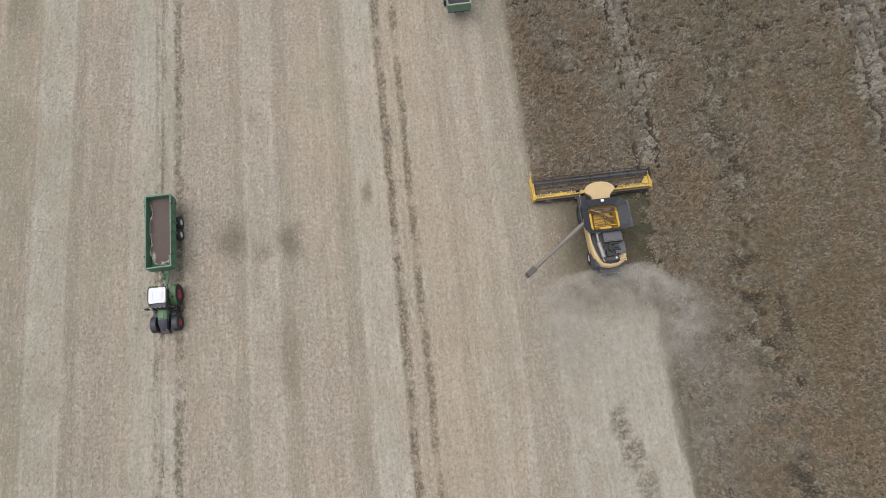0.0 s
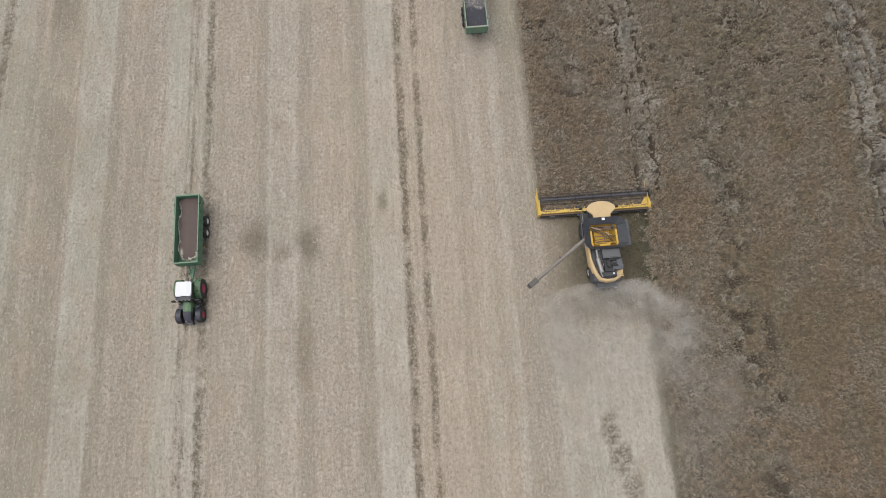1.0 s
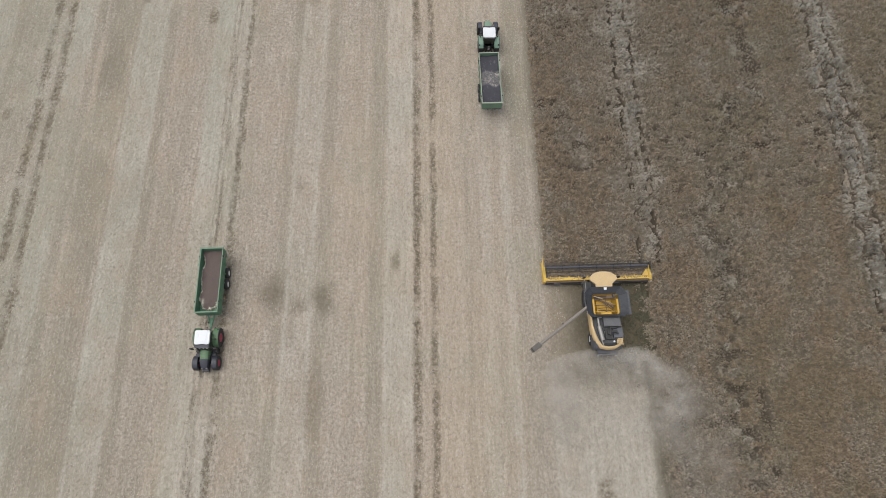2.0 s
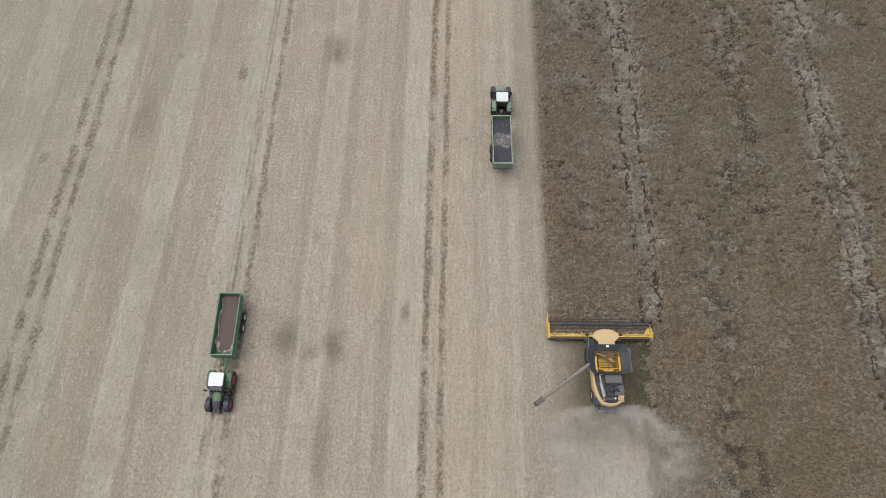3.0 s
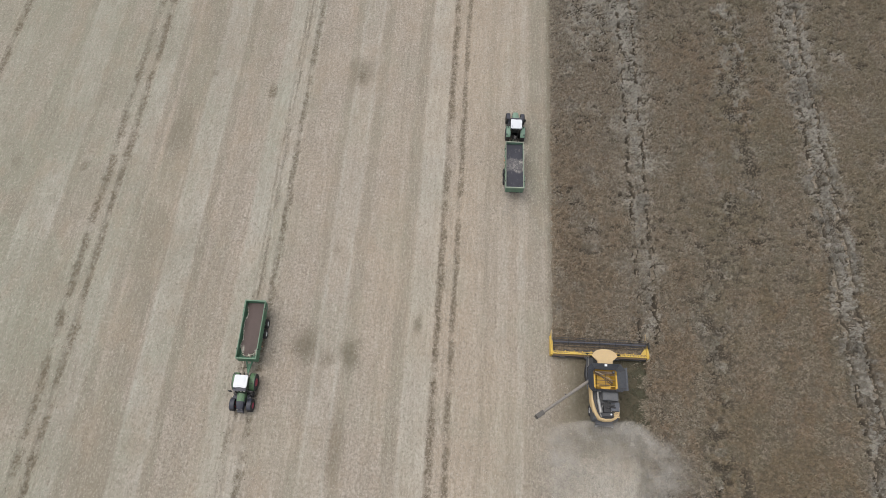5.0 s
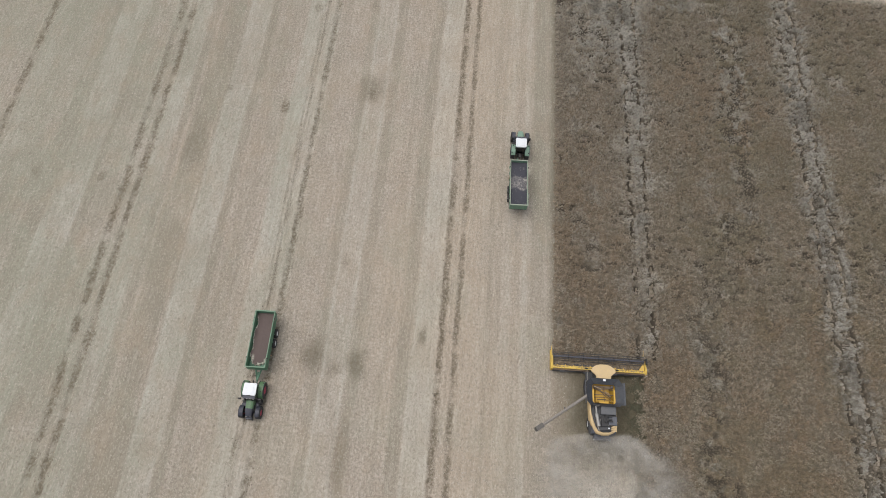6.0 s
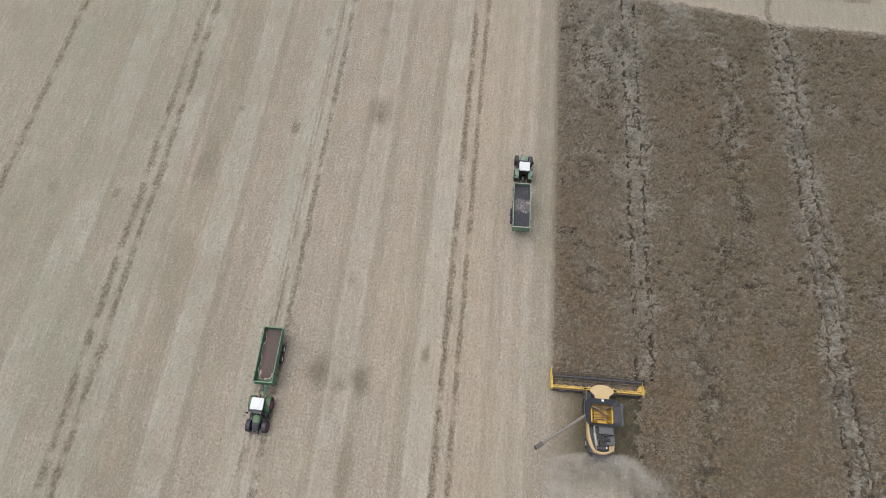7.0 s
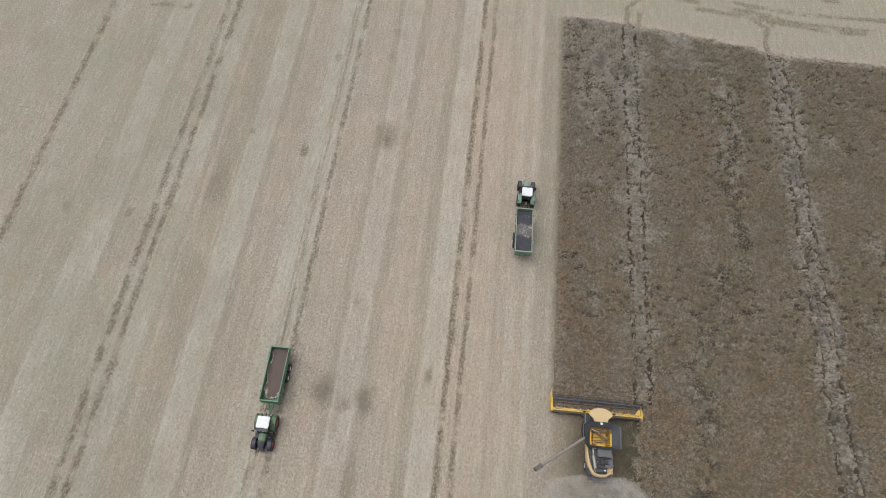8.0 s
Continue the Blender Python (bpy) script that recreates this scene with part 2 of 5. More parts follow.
M = {
    "field": stubble_ground(),
    "straw": straw_mat(),
    "crop": crop_mat("dry_bean_plants", [(0.0, (0.235, 0.195, 0.143)), (0.35, (0.318, 0.266, 0.198)), (0.7, (0.382, 0.324, 0.247)), (1.0, (0.44, 0.380, 0.297))]),
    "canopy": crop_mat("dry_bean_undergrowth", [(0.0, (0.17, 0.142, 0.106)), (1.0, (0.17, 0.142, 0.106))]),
    "soil": soil_mat(),
    "weed": surface("green_weed", (0.062, 0.066, 0.036), 0.9, 0, 0.12, 0.4, 3),
    "dust": dust_mat(),
    "green": surface("green_paint", (0.045, 0.14, 0.055), 0.4, 0, 0.14, 0.15),
    "teal": surface("faded_green_paint", (0.11, 0.245, 0.18), 0.45, 0, 0.25, 0.15),
    "trailer_green": surface("trailer_green_paint", (0.036, 0.155, 0.088), 0.5, 0, 0.13, 0.18),
    "trailer_teal": surface("weathered_trailer_green", (0.08, 0.20, 0.135), 0.5, 0, 0.18, 0.2),
    "white": surface("white_roof", (0.64, 0.66, 0.68), 0.4, 0, 0.03, 0.04),
    "rubber": surface("tyre_rubber", (0.014, 0.015, 0.018), 0.8, 0, 0.05, 0.2, 14, 0.3),
    "fender": surface("dark_grey_plastic", (0.022, 0.026, 0.042), 0.5, 0, 0.04, 0.15),
    "red": surface("red_rim_paint", (0.28, 0.018, 0.055), 0.45, 0, 0.1, 0.1),
    "rim_grey": surface("grey_rim_paint", (0.62, 0.63, 0.65), 0.4, 0.3, 0.15, 0.1),
    "black": surface("black_steel", (0.016, 0.017, 0.02), 0.5, 0.2, 0.04, 0.2),
    "steel": surface("worn_steel", (0.27, 0.265, 0.26), 0.5, 0.6, 0.25, 0.25),
    "glass": glass_mat(),
    "yellow": surface("yellow_paint", (0.60, 0.39, 0.035), 0.42, 0, 0.2, 0.4, 4.0),
    "tank_yellow": surface("grain_tank_yellow", (0.52, 0.30, 0.015), 0.45, 0, 0.12, 0.35, 4.0),
    "ochre": surface("dusty_yellow_panel", (0.57, 0.40, 0.185), 0.55, 0, 0.3, 0.1),
    "slate": surface("slate_grey_sheet", (0.058, 0.068, 0.088), 0.45, 0, 0.08, 0.35, 4.0),
    "deck": surface("dark_engine_deck", (0.03, 0.034, 0.042), 0.5, 0.1, 0.07, 0.3),
    "box_grey": surface("grey_engine_box", (0.075, 0.083, 0.095), 0.5, 0.1, 0.10, 0.15),
    "tube": surface("grey_auger_tube", (0.16, 0.155, 0.15), 0.5, 0.2, 0.35, 0.12),
    "spout": surface("worn_rubber_spout", (0.07, 0.067, 0.065), 0.7, 0, 0.12, 0.2),
    "reel": surface("blue_grey_reel_tube", (0.05, 0.056, 0.078), 0.45, 0.1, 0.10, 0.12),
    "grain_brown": grain_mat("brown_grain", (0.075, 0.053, 0.048), (0.15, 0.112, 0.10), (0.66, 0.63, 0.53)),
    "grain_dark": grain_mat("dark_grain", (0.025, 0.025, 0.034), (0.062, 0.061, 0.074), (0.30, 0.275, 0.25)),
    "silver": surface("dull_silver_sheet", (0.28, 0.28, 0.275), 0.4, 0.5, 0.2, 0.2),
    "tan_rod": surface("worn_tan_steel", (0.30, 0.23, 0.14), 0.5, 0.1, 0.2, 0.2),
    "rail_green": surface("worn_green_rail", (0.06, 0.20, 0.125), 0.5, 0, 0.28, 0.3),
    "rail_pale": surface("dusty_pale_rail", (0.22, 0.29, 0.225), 0.55, 0, 0.3, 0.25),
    "brown_steel": surface("rusty_brown_steel", (0.10, 0.062, 0.034), 0.6, 0.1, 0.1, 0.35),
    "amber": surface("amber_lens", (0.7, 0.25, 0.02), 0.3, 0, 0.05),
}


# ---- mesh helpers ----
def array_mesh(name, verts, faces, mat, attrs=None, flat=True):
    me = bpy.data.meshes.new(name)
    verts = np.asarray(verts, dtype=np.float32)
    faces = np.asarray(faces, dtype=np.int32)
    k = faces.shape[1]
    me.vertices.add(len(verts))
    me.vertices.foreach_set("co", verts.ravel())
    me.loops.add(faces.size)
    me.loops.foreach_set("vertex_index", faces.ravel())
    me.polygons.add(len(faces))
    me.polygons.foreach_set("loop_start", np.arange(0, faces.size, k, dtype=np.int32))
    me.update(calc_edges=True)
    for key, val in (attrs or {}).items():
        a = me.attributes.new(key, 'FLOAT', 'POINT')
        a.data.foreach_set("value", np.asarray(val, dtype=np.float32))
    if not flat:
        me.polygons.foreach_set("use_smooth", np.ones(len(faces), dtype=bool))
    me.materials.append(mat)
    return new(name, me)


def grid_faces(nx, ny):
    i = np.arange(nx - 1)[None, :] + (np.arange(ny - 1) * nx)[:, None]
    i = i.ravel()
    return np.stack([i, i + 1, i + 1 + nx, i + nx], axis=1)


def thing(name, m, label, category, group="", kind=""):
    ob = new(name)
    ob.empty_display_size = 0.3
    ob.matrix_world = m
    return tagged(ob, label, category, group, kind)


def part(name, bm, mat, parent, label="", smooth_angle=35):
    me = bpy.data.meshes.new(name)
    bmesh.ops.recalc_face_normals(bm, faces=bm.faces[:])
    for f in bm.faces:
        f.smooth = True
    for e in bm.edges:
        if len(e.link_faces) == 2:
            e.smooth = e.calc_face_angle(0) < radians(smooth_angle)
    bm.to_mesh(me)
    bm.free()
    me.materials.append(mat)
    ob = new(name, me)
    ob.parent = parent
    if label:
        ob["label"] = label
    return ob


def box(bm, x0, x1, y0, y1, z0, z1, m=None):
    vs = [bm.verts.new(Vector((x, y, z))) for z in (z0, z1) for y in (y0, y1) for x in (x0, x1)]
    for f in ((0, 1, 3, 2), (4, 5, 7, 6), (0, 1, 5, 4), (2, 3, 7, 6), (0, 2, 6, 4), (1, 3, 7, 5)):
        bm.faces.new([vs[i] for i in f])
    if m:
        bmesh.ops.transform(bm, matrix=m, verts=vs)
    return vs


def rounded(bm, width=0.03, segments=2):
    bmesh.ops.bevel(bm, geom=[e for e in bm.edges if len(e.link_faces) == 2 and e.calc_face_angle(0) > 0.6], offset=width, segments=segments, profile=0.6, affect='EDGES', clamp_overlap=True)
    return bm


def boxes(*list_of, bevel=0.025):
    bm = bmesh.new()
    for b in list_of:
        box(bm, *b)
    if bevel:
        rounded(bm, bevel)
    return bm


def tube(bm, a, b, r0, r1=None, seg=14):
    a, b = Vector(a), Vector(b)
    r1 = r0 if r1 is None else r1
    turn = (b - a).to_track_quat("Z", "Y").to_matrix().to_4x4()
    m = Matrix.Translation((a + b) / 2) @ turn
    bmesh.ops.create_cone(bm, cap_ends=True, segments=seg, radius1=r0, radius2=r1, depth=(b - a).length, matrix=m)
    return bm


def tubes(*list_of, seg=12):
    bm = bmesh.new()
    for t in list_of:
        tube(bm, *t, seg=seg)
    return bm


def prism(outline, z0, z1, bevel=0.0):
    """An upright prism over an outline of (x, y)."""
    bm = bmesh.new()
    lo = [bm.verts.new((x, y, z0)) for x, y in outline]
    hi = [bm.verts.new((x, y, z1)) for x, y in outline]
    n = len(outline)
    bm.faces.new(lo)
    bm.faces.new(hi)
    for i in range(n):
        bm.faces.new((lo[i], lo[(i + 1) % n], hi[(i + 1) % n], hi[i]))
    if bevel:
        rounded(bm, bevel)
    return bm


def side_prism(outline, x0, x1, bevel=0.0):
    """A prism across x over an outline of (y, z)."""
    bm = bmesh.new()
    lo = [bm.verts.new((x0, y, z)) for y, z in outline]
    hi = [bm.verts.new((x1, y, z)) for y, z in outline]
    n = len(outline)
    bm.faces.new(lo)
    bm.faces.new(hi)
    for i in range(n):
        bm.faces.new((lo[i], lo[(i + 1) % n], hi[(i + 1) % n], hi[i]))
    if bevel:
        rounded(bm, bevel)
    return bm


def lathe(profile, seg=36):
    """Turns a closed profile of (radius, x) round the x axis."""
    bm = bmesh.new()
    rings = []
    for i in range(seg):
        a = 2 * math.pi * i / seg
        rings.append([bm.verts.new((x, r * math.cos(a), r * math.sin(a))) for r, x in profile])
    n = len(profile)
    for i in range(seg):
        p, q = rings[i], rings[(i + 1) % seg]
        for j in range(n):
            bm.faces.new((p[j], p[(j + 1) % n], q[(j + 1) % n], q[j]))
    return bm


def wheel(parent, x, y, r, width, rim_mat, lugs=0, label="", out=1):
    """A wheel standing on the ground at (x, y): tyre with lugs, dished rim, hub. out: the side on which the rim faces."""
    w, ri = width / 2, r * 0.5
    bm = lathe([(ri, -w * 0.8), (r * 0.8, -w), (r * 0.95, -w * 0.9), (r, -w * 0.6), (r, w * 0.6), (r * 0.95, w * 0.9), (r * 0.8, w), (ri, w * 0.8)], 40)
    for i in range(lugs):
        for s in (-1, 1):
            a = 2 * math.pi * (i + (0.5 if s > 0 else 0)) / lugs
            m = Matrix.Rotation(a, 4, 'X') @ Matrix.Translation((s * w * 0.45, 0, r * 1.0)) @ Matrix.Rotation(s * 0.6, 4, 'Z')
            box(bm, -w * 0.5, w * 0.5, -r * 0.035, r * 0.035, -r * 0.03, r * 0.03, m)
    hold = thing_part("wheel", parent, (x, y, r), label)
    part("tyre", bm, M["rubber"], hold)
    d = out
    bm = lathe([(ri * 1.01, -w * 0.75), (ri * 1.03, d * w * 0.8 + 0.001), (ri * 0.93, d * w * 0.78), (ri * 0.85, d * w * 0.3), (ri * 0.35, d * w * 0.2), (0.02, d * w * 0.25), (0.02, -d * w * 0.1), (ri * 0.9, -w * 0.7)], 28)
    part("rim", bm, rim_mat, hold)
    bm = tubes(((d * w * 0.1, 0, 0), (d * w * 0.5, 0, 0), ri * 0.28, ri * 0.22))
    for i in range(8):
        a = 2 * math.pi * i / 8
        tube(bm, (d * w * 0.15, ri * 0.45 * math.cos(a), ri * 0.45 * math.sin(a)), (d * w * 0.34, ri * 0.45 * math.cos(a), ri * 0.45 * math.sin(a)), 0.025, seg=6)
    part("hub", bm, rim_mat, hold)
    return hold


def thing_part(name, parent, at, label=""):
    ob = new(name)
    ob.empty_display_size = 0.1
    ob.parent = parent
    ob.location = at
    if label:
        ob["label"] = label
    return ob


def arc_sheet(cx, cy, r, a0, a1, x0, x1, thick, seg=12):
    """A curved sheet (mudguard) round an axle at (y, z) = (cx, cy)."""
    pts = []
    for i in range(seg + 1):
        a = radians(a0 + (a1 - a0) * i / seg)
        pts.append((cx + r * math.cos(a), cy + r * math.sin(a)))
    for i in range(seg, -1, -1):
        a = radians(a0 + (a1 - a0) * i / seg)
        pts.append((cx + (r - thick) * math.cos(a), cy + (r - thick) * math.sin(a)))
    bm = bmesh.new()
    lo = [bm.verts.new((x0, y, z)) for y, z in pts]
    hi = [bm.verts.new((x1, y, z)) for y, z in pts]
    n = len(pts)
    for i in range(n):
        bm.faces.new((lo[i], lo[(i + 1) % n], hi[(i + 1) % n], hi[i]))
    for i in range(seg):
        for side in (lo, hi):
            bm.faces.new((side[i], side[i + 1], side[n - 2 - i], side[n - 1 - i]))
    return bm


# ---- the field ----
def band(x, a, b, soft=0.25):
    return smooth(a - soft, a + soft, x) * (1 - smooth(b - soft, b + soft, x))


RUTS = [(-67.2, 0.42, 0.95), (-45.8, 0.42, 0.95), (-43.8, 0.40, 0.95), (-21.7, 0.22, 0.55), (-21.15, 0.2, 0.75), (-19.5, 0.34, 0.92),
        (2.45, 0.37, 1.0), (4.4, 0.33, 0.9)]
CROP_RUTS = [(28.3, 0.22, 1.0), (30.4, 0.21, 1.0), (54.6, 0.25, 0.9), (56.9, 0.25, 0.9)]
LIGHT = [(-66.2, -63.8, 0.5), (-55.7, -51.3, 0.95), (-55.9, -55.5, 0.35), (-51.6, -51.2, 0.35), (-46.8, -43.6, 0.4), (-43.4, -40.7, 0.95), (-34.4, -30.8, 0.75), (-34.5, -34.1, 0.4), (-31.1, -30.7, 0.4),
         (-24.3, -21.9, 1.0), (-21.9, -19.0, 0.7), (-12.5, -9.5, 0.3), (-12.6, -12.2, 0.6), (-9.9, -9.5, 0.6), (-1.2, 2.0, 0.85), (-1.4, -1.0, 0.3),
         (6.9, 7.8, 0.25), (10.4, 11.3, 0.5), (12.7, 13.6, 0.6), (9.8, 10.3, 0.3)]
DARK = [(-63.6, -60.5, 0.4), (-58.4, -55.9, 0.95), (-51.1, -50.0, 1.0), (-40.4, -39.4, 0.65), (-38.7, -35.1, 1.0), (-34.9, -34.5, 0.6), (-30.6, -29.4, 0.95), (-28.5, -26.0, 0.35), (-18.6, -17.4, 0.35), (-13.9, -12.7, 0.75), (-9.2, -7.7, 0.8),
        (-5.2, -4.4, 0.35), (-3.2, -1.5, 0.85), (8.0, 8.8, 0.5), (9.2, 9.7, 0.35), (11.6, 12.2, 0.3), (13.75, 15.7, 0.55), (15.7, 17.3, 0.35)]
STAINS = [(-14.1, -3.5, 2.0, 2.9, 0.5), (-8.3, -4.4, 1.7, 2.8, 0.48), (-11.0, -5.4, 1.4, 1.3, 0.25), (-0.1, -0.2, 0.7, 1.3, 0.4), (-11.8, -8.0, 0.7, 2.4, 0.2), (-11.7, 39.6, 2.8, 3.6, 0.30), (-9.0, -16.0, 1.6, 6.0, 0.16), (-37.0, 27.0, 2.2, 6.0, 0.16)]
SPOTS = [(-14.0, -3.6, 1.5, 2.2, 0.5), (-8.3, -4.6, 1.2, 2.0, 0.5), (-10.9, -5.4, 0.9, 0.8, 0.5), (0.2, 0.9, 0.35, 0.6, 0.6), (-11.7, 39.6, 2.4, 3.0, 0.45), (-11.8, 39.2, 0.95, 1.5, 0.9), (-12.7, 63.3, 1.6, 2.0, 0.4), (-24.8, 35.3, 0.8, 1.6, 1.0), (-34.2, 38.0, 0.6, 0.9, 0.7),
         (-11.6, 9.6, 0.7, 1.3, 0.55), (-0.1, -0.2, 0.65, 1.4, 0.6), (-59.3, 20.4, 1.3, 1.6, 0.45), (-49.4, 20.5, 0.7, 1.0, 0.7), (-9.0, -16.0, 1.2, 5.0, 0.35), (-22.8, 56.0, 0.8, 1.2, 0.7),
         (21.8, -26.0, 1.2, 2.2, 1.0), (22.6, -28.8, 1.3, 2.4, 1.0), (23.3, -31.5, 1.2, 2.2, 0.95), (-37.0, 27.0, 2.0, 5.0, 0.3), (-13.5, 57.0, 1.0, 1.4, 0.4)]


def crop_end(x):
    return np.interp(x, [16, 30, 34, 45, 58, 76, 110], [71.2, 70.8, 70, 68.5, 66.2, 66, 65])


def near_line(x, y, pts):
    best = np.full(np.shape(x), 1e9)
    for (ax, ay), (bx, by) in zip(pts[:-1], pts[1:]):
        dx, dy = bx - ax, by - ay
        t = np.clip(((x - ax) * dx + (y - ay) * dy) / (dx * dx + dy * dy), 0, 1)
        best = np.minimum(best, np.hypot(x - ax - t * dx, y - ay - t * dy))
    return best


HEADLAND_TRACKS = [[(31.0, 81), (39.9, 78.7), (52.9, 77.0), (59.7, 75.2), (68.8, 74.7), (77.7, 74.8), (110, 78)], [(43, 76.6), (52.5, 75.6), (60.0, 74.4), (67, 73.6), (74.8, 73.9), (100, 76)],
                   [(44, 80.5), (54, 78.4), (64, 77.6), (80, 77.8)], [(52.7, 75.3), (55.6, 73.1), (54.6, 69.3), (55.0, 66)], [(53.5, 77.0), (56.4, 74.3), (57.3, 69.1), (57.4, 66)],
                   [(29.0, 71), (29.3, 75.1), (31.1, 77.6), (34, 80)], [(31.2, 71), (31.6, 74.5), (32.6, 76.0)], [(-60, 64.8), (-53, 65.4)], [(67.2, 82.1), (70, 82.0)]]


def field_masks(x, y):
    wob = (fbm(x / 14, y / 22, 3) - 0.5) * 0.6 + (fbm(x / 1.0, y / 1.3, 4) - 0.5) * 0.25
    xw = x + wob
    straw = sum(v * band(xw, a, b, 0.16) for a, b, v in LIGHT) * (0.55 + 0.7 * fbm(x / 2.5, y / 9, 5))
    weed = sum(v * band(xw, a, b, 0.2) for a, b, v in DARK) * (0.35 + 1.1 * fbm(x / 1.6, y / 5, 8))
    weed = weed + 0.75 * band(x, 14.1, 17.4, 0.3) * smooth(8, 24, y) * (0.5 + 0.7 * fbm(x / 0.5, y / 3, 9)) * (y < crop_end(x))
    lo = fbm(x / 16, y / 24, 21)
    warm = np.exp(-((x - 6.5) / 5.5) ** 2) * 0.75 + np.exp(-((x + 6) / 6) ** 2 - ((y - 4) / 22) ** 2) * 0.55
    warm = warm * smooth(0.25, 0.75, lo) * 1.5
    warm = warm + 0.4 * smooth(0.45, 0.66, fbm(x / 4, y / 7, 23)) * smooth(-60, -20, x)
    warm = warm + 1.0 * band(xw, -39.2, -34.8, 0.6) * smooth(0.3, 0.6, fbm(x / 5, y / 12, 22))
    grey = smooth(-12, -50, x) * 1.0
    weed = weed + grey * smooth(0.3, 0.7, fbm(x / 7, y / 9, 33))
    soil = 0 * x
    for cx, w, v in RUTS:
        d = np.abs(x + (fbm(x * 0 + y / 3.0, y * 0 + cx, 11, 4) - 0.5) * 0.5 - cx)
        v = v * (1 - 0.45 * smooth(0, 10, y)) if -23 < cx < -21 else v
        brk = smooth(0.32 - 0.08 * (cx > 0), 0.58 - 0.1 * (cx > -20), fbm(y / 2.2 + cx * 3.1, x * 0 + cx, 41, 4))
        soil = np.maximum(soil, v * (0.12 + 0.88 * brk) * (1 - smooth(w * 0.5, w * 1.7, d + (fbm(x / 0.5, y / 0.55, 43) - 0.5) * (0.55 + 0.5 * (cx < 0)))))
    for cx, cy, rx, ry, v in SPOTS:
        d = np.hypot((x - cx) / rx, (y - cy) / ry) + (fbm(x / 0.9, y / 0.9, 55) - 0.5) * 0.9
        soil = np.maximum(soil, v * (1 - smooth(0.35, 1.15, d)))
    for pts in HEADLAND_TRACKS:
        d = near_line(x, y, pts) + (fbm(x / 1.5, y / 1.5, 61) - 0.5) * 0.8
        soil = np.maximum(soil, 0.95 * (1 - smooth(0.25, 0.85, d)) * smooth(0.25, 0.5, fbm(x / 3, y / 3, 62)))
    straw = np.maximum(straw, 0.3 * smooth(0.5, 3, y - crop_end(x)) * (x > 14))
    weed = np.maximum(weed, 0.65 * smooth(0.5, 3, y - crop_end(x)) * (x > 14))
    # the ground under the standing crop and the fresh swath
    under = smooth(17.2, 17.6, x) * (1 - smooth(-0.3, 0.3, y - crop_end(x))) * np.where((x < 28.7) & (y < -1.0), 0, 1)
    soil = np.maximum(soil, under * 0.85)
    # fresh swath: weeds and soil, darkened further beside the machine as painted shade
    fresh = band(x, 16.9, 28.6, 0.2) * (y < -1.0)
    weed = np.where(fresh > 0.5, (0.35 + 0.6 * smooth(17, 20.5, x)) * smooth(-17, -11, y), weed)
    warm = np.where(fresh > 0.5, 0.6 * smooth(-17, -11, y), warm)
    straw = np.where(fresh > 0.5, 0.75 * smooth(-11, -19, y) + straw * 0.2, straw)
    weed = np.maximum(weed, fresh * band(x, 25.3, 28.4, 0.3) * smooth(-19, -10, y) * (0.6 + 0.7 * fbm(x / 1.1, y / 1.1, 71)))
    soil = np.maximum(soil, 1.0 * fresh * band(x, 25.0, 28.8, 0.4) * smooth(-17, -11, y))
    soil = np.maximum(soil, 0.7 * fresh * smooth(-16, -11, y) * (0.25 + 0.6 * smooth(18.0, 21.5, x)))
    soil = np.maximum(soil, 0.75 * band(x, 27.75, 28.9, 0.15) * (y < -1.0))
    weed = np.maximum(weed, band(x, 27.4, 29.2, 0.3) * (y < -1.0) * 0.9)
    return np.clip(straw, 0, 1.2), np.clip(weed, 0, 1.1), np.clip(warm, 0, 1), np.clip(soil, 0, 1), under


def green_cast(x, y):
    """Where moss and volunteer seedlings tint the old straw."""
    far = smooth(-37, -47, x) * (0.25 + 0.9 * smooth(0.32, 0.62, fbm(x / 8, y / 13, 211)))
    lines = sum(band(x, a, b, 0.4) for a, b, v in LIGHT if a < -20 and v > 0.6) * 0.5
    far = far + 0.4 * smooth(0.5, 0.68, fbm(x / 4, y / 6, 213))
    far = far + 0.8 * smooth(0.5, 3, y - crop_end(x)) * (x > 14)
    return np.clip(far + lines * smooth(0.3, 0.6, fbm(x / 3, y / 9, 212)), 0, 1)


def fresh_and_shaded(x, y):
    """Dark ground: just uncovered behind the knife, with painted shade by the machine, along the stand and in a few
    stains.
    """
    near = band(x, 17.3, 28.7, 0.4) * (y < -1.0) * smooth(-17, -9, y)
    # rises towards the machine: its shade is put into the ground colour
    d = 0.26 + 0.5 * smooth(18.2, 20.8, x) + 0.45 * smooth(24.5, 26, x)
    edge = 0.55 * band(x + (fbm(x / 0.6, y / 1.6, 222, 3) - 0.5) * 0.7, 16.7, 18.2, 0.6) * smooth(0.5, -0.5, y - crop_end(x)) * (y > -1.0)
    edge = edge + 0.75 * band(x + (fbm(x / 1.0, y / 2.0, 223, 3) - 0.5) * 1.0, 27.2, 28.9, 0.35) * (y < -1.0) * (0.6 + 0.6 * fbm(x / 0.6, y / 1.2, 224, 3))
    for cx, cy, rx, ry, v in STAINS:
        r = np.hypot((x - cx) / rx, (y - cy) / ry) + (fbm(x / 1.4, y / 1.4, 56) - 0.5) * 0.7
        edge = edge + v * (1 - smooth(0.25, 1.2, r))
    return np.clip(near * d * (0.75 + 0.5 * fbm(x / 0.9, y / 0.9, 221, 3)) + edge, 0, 1)


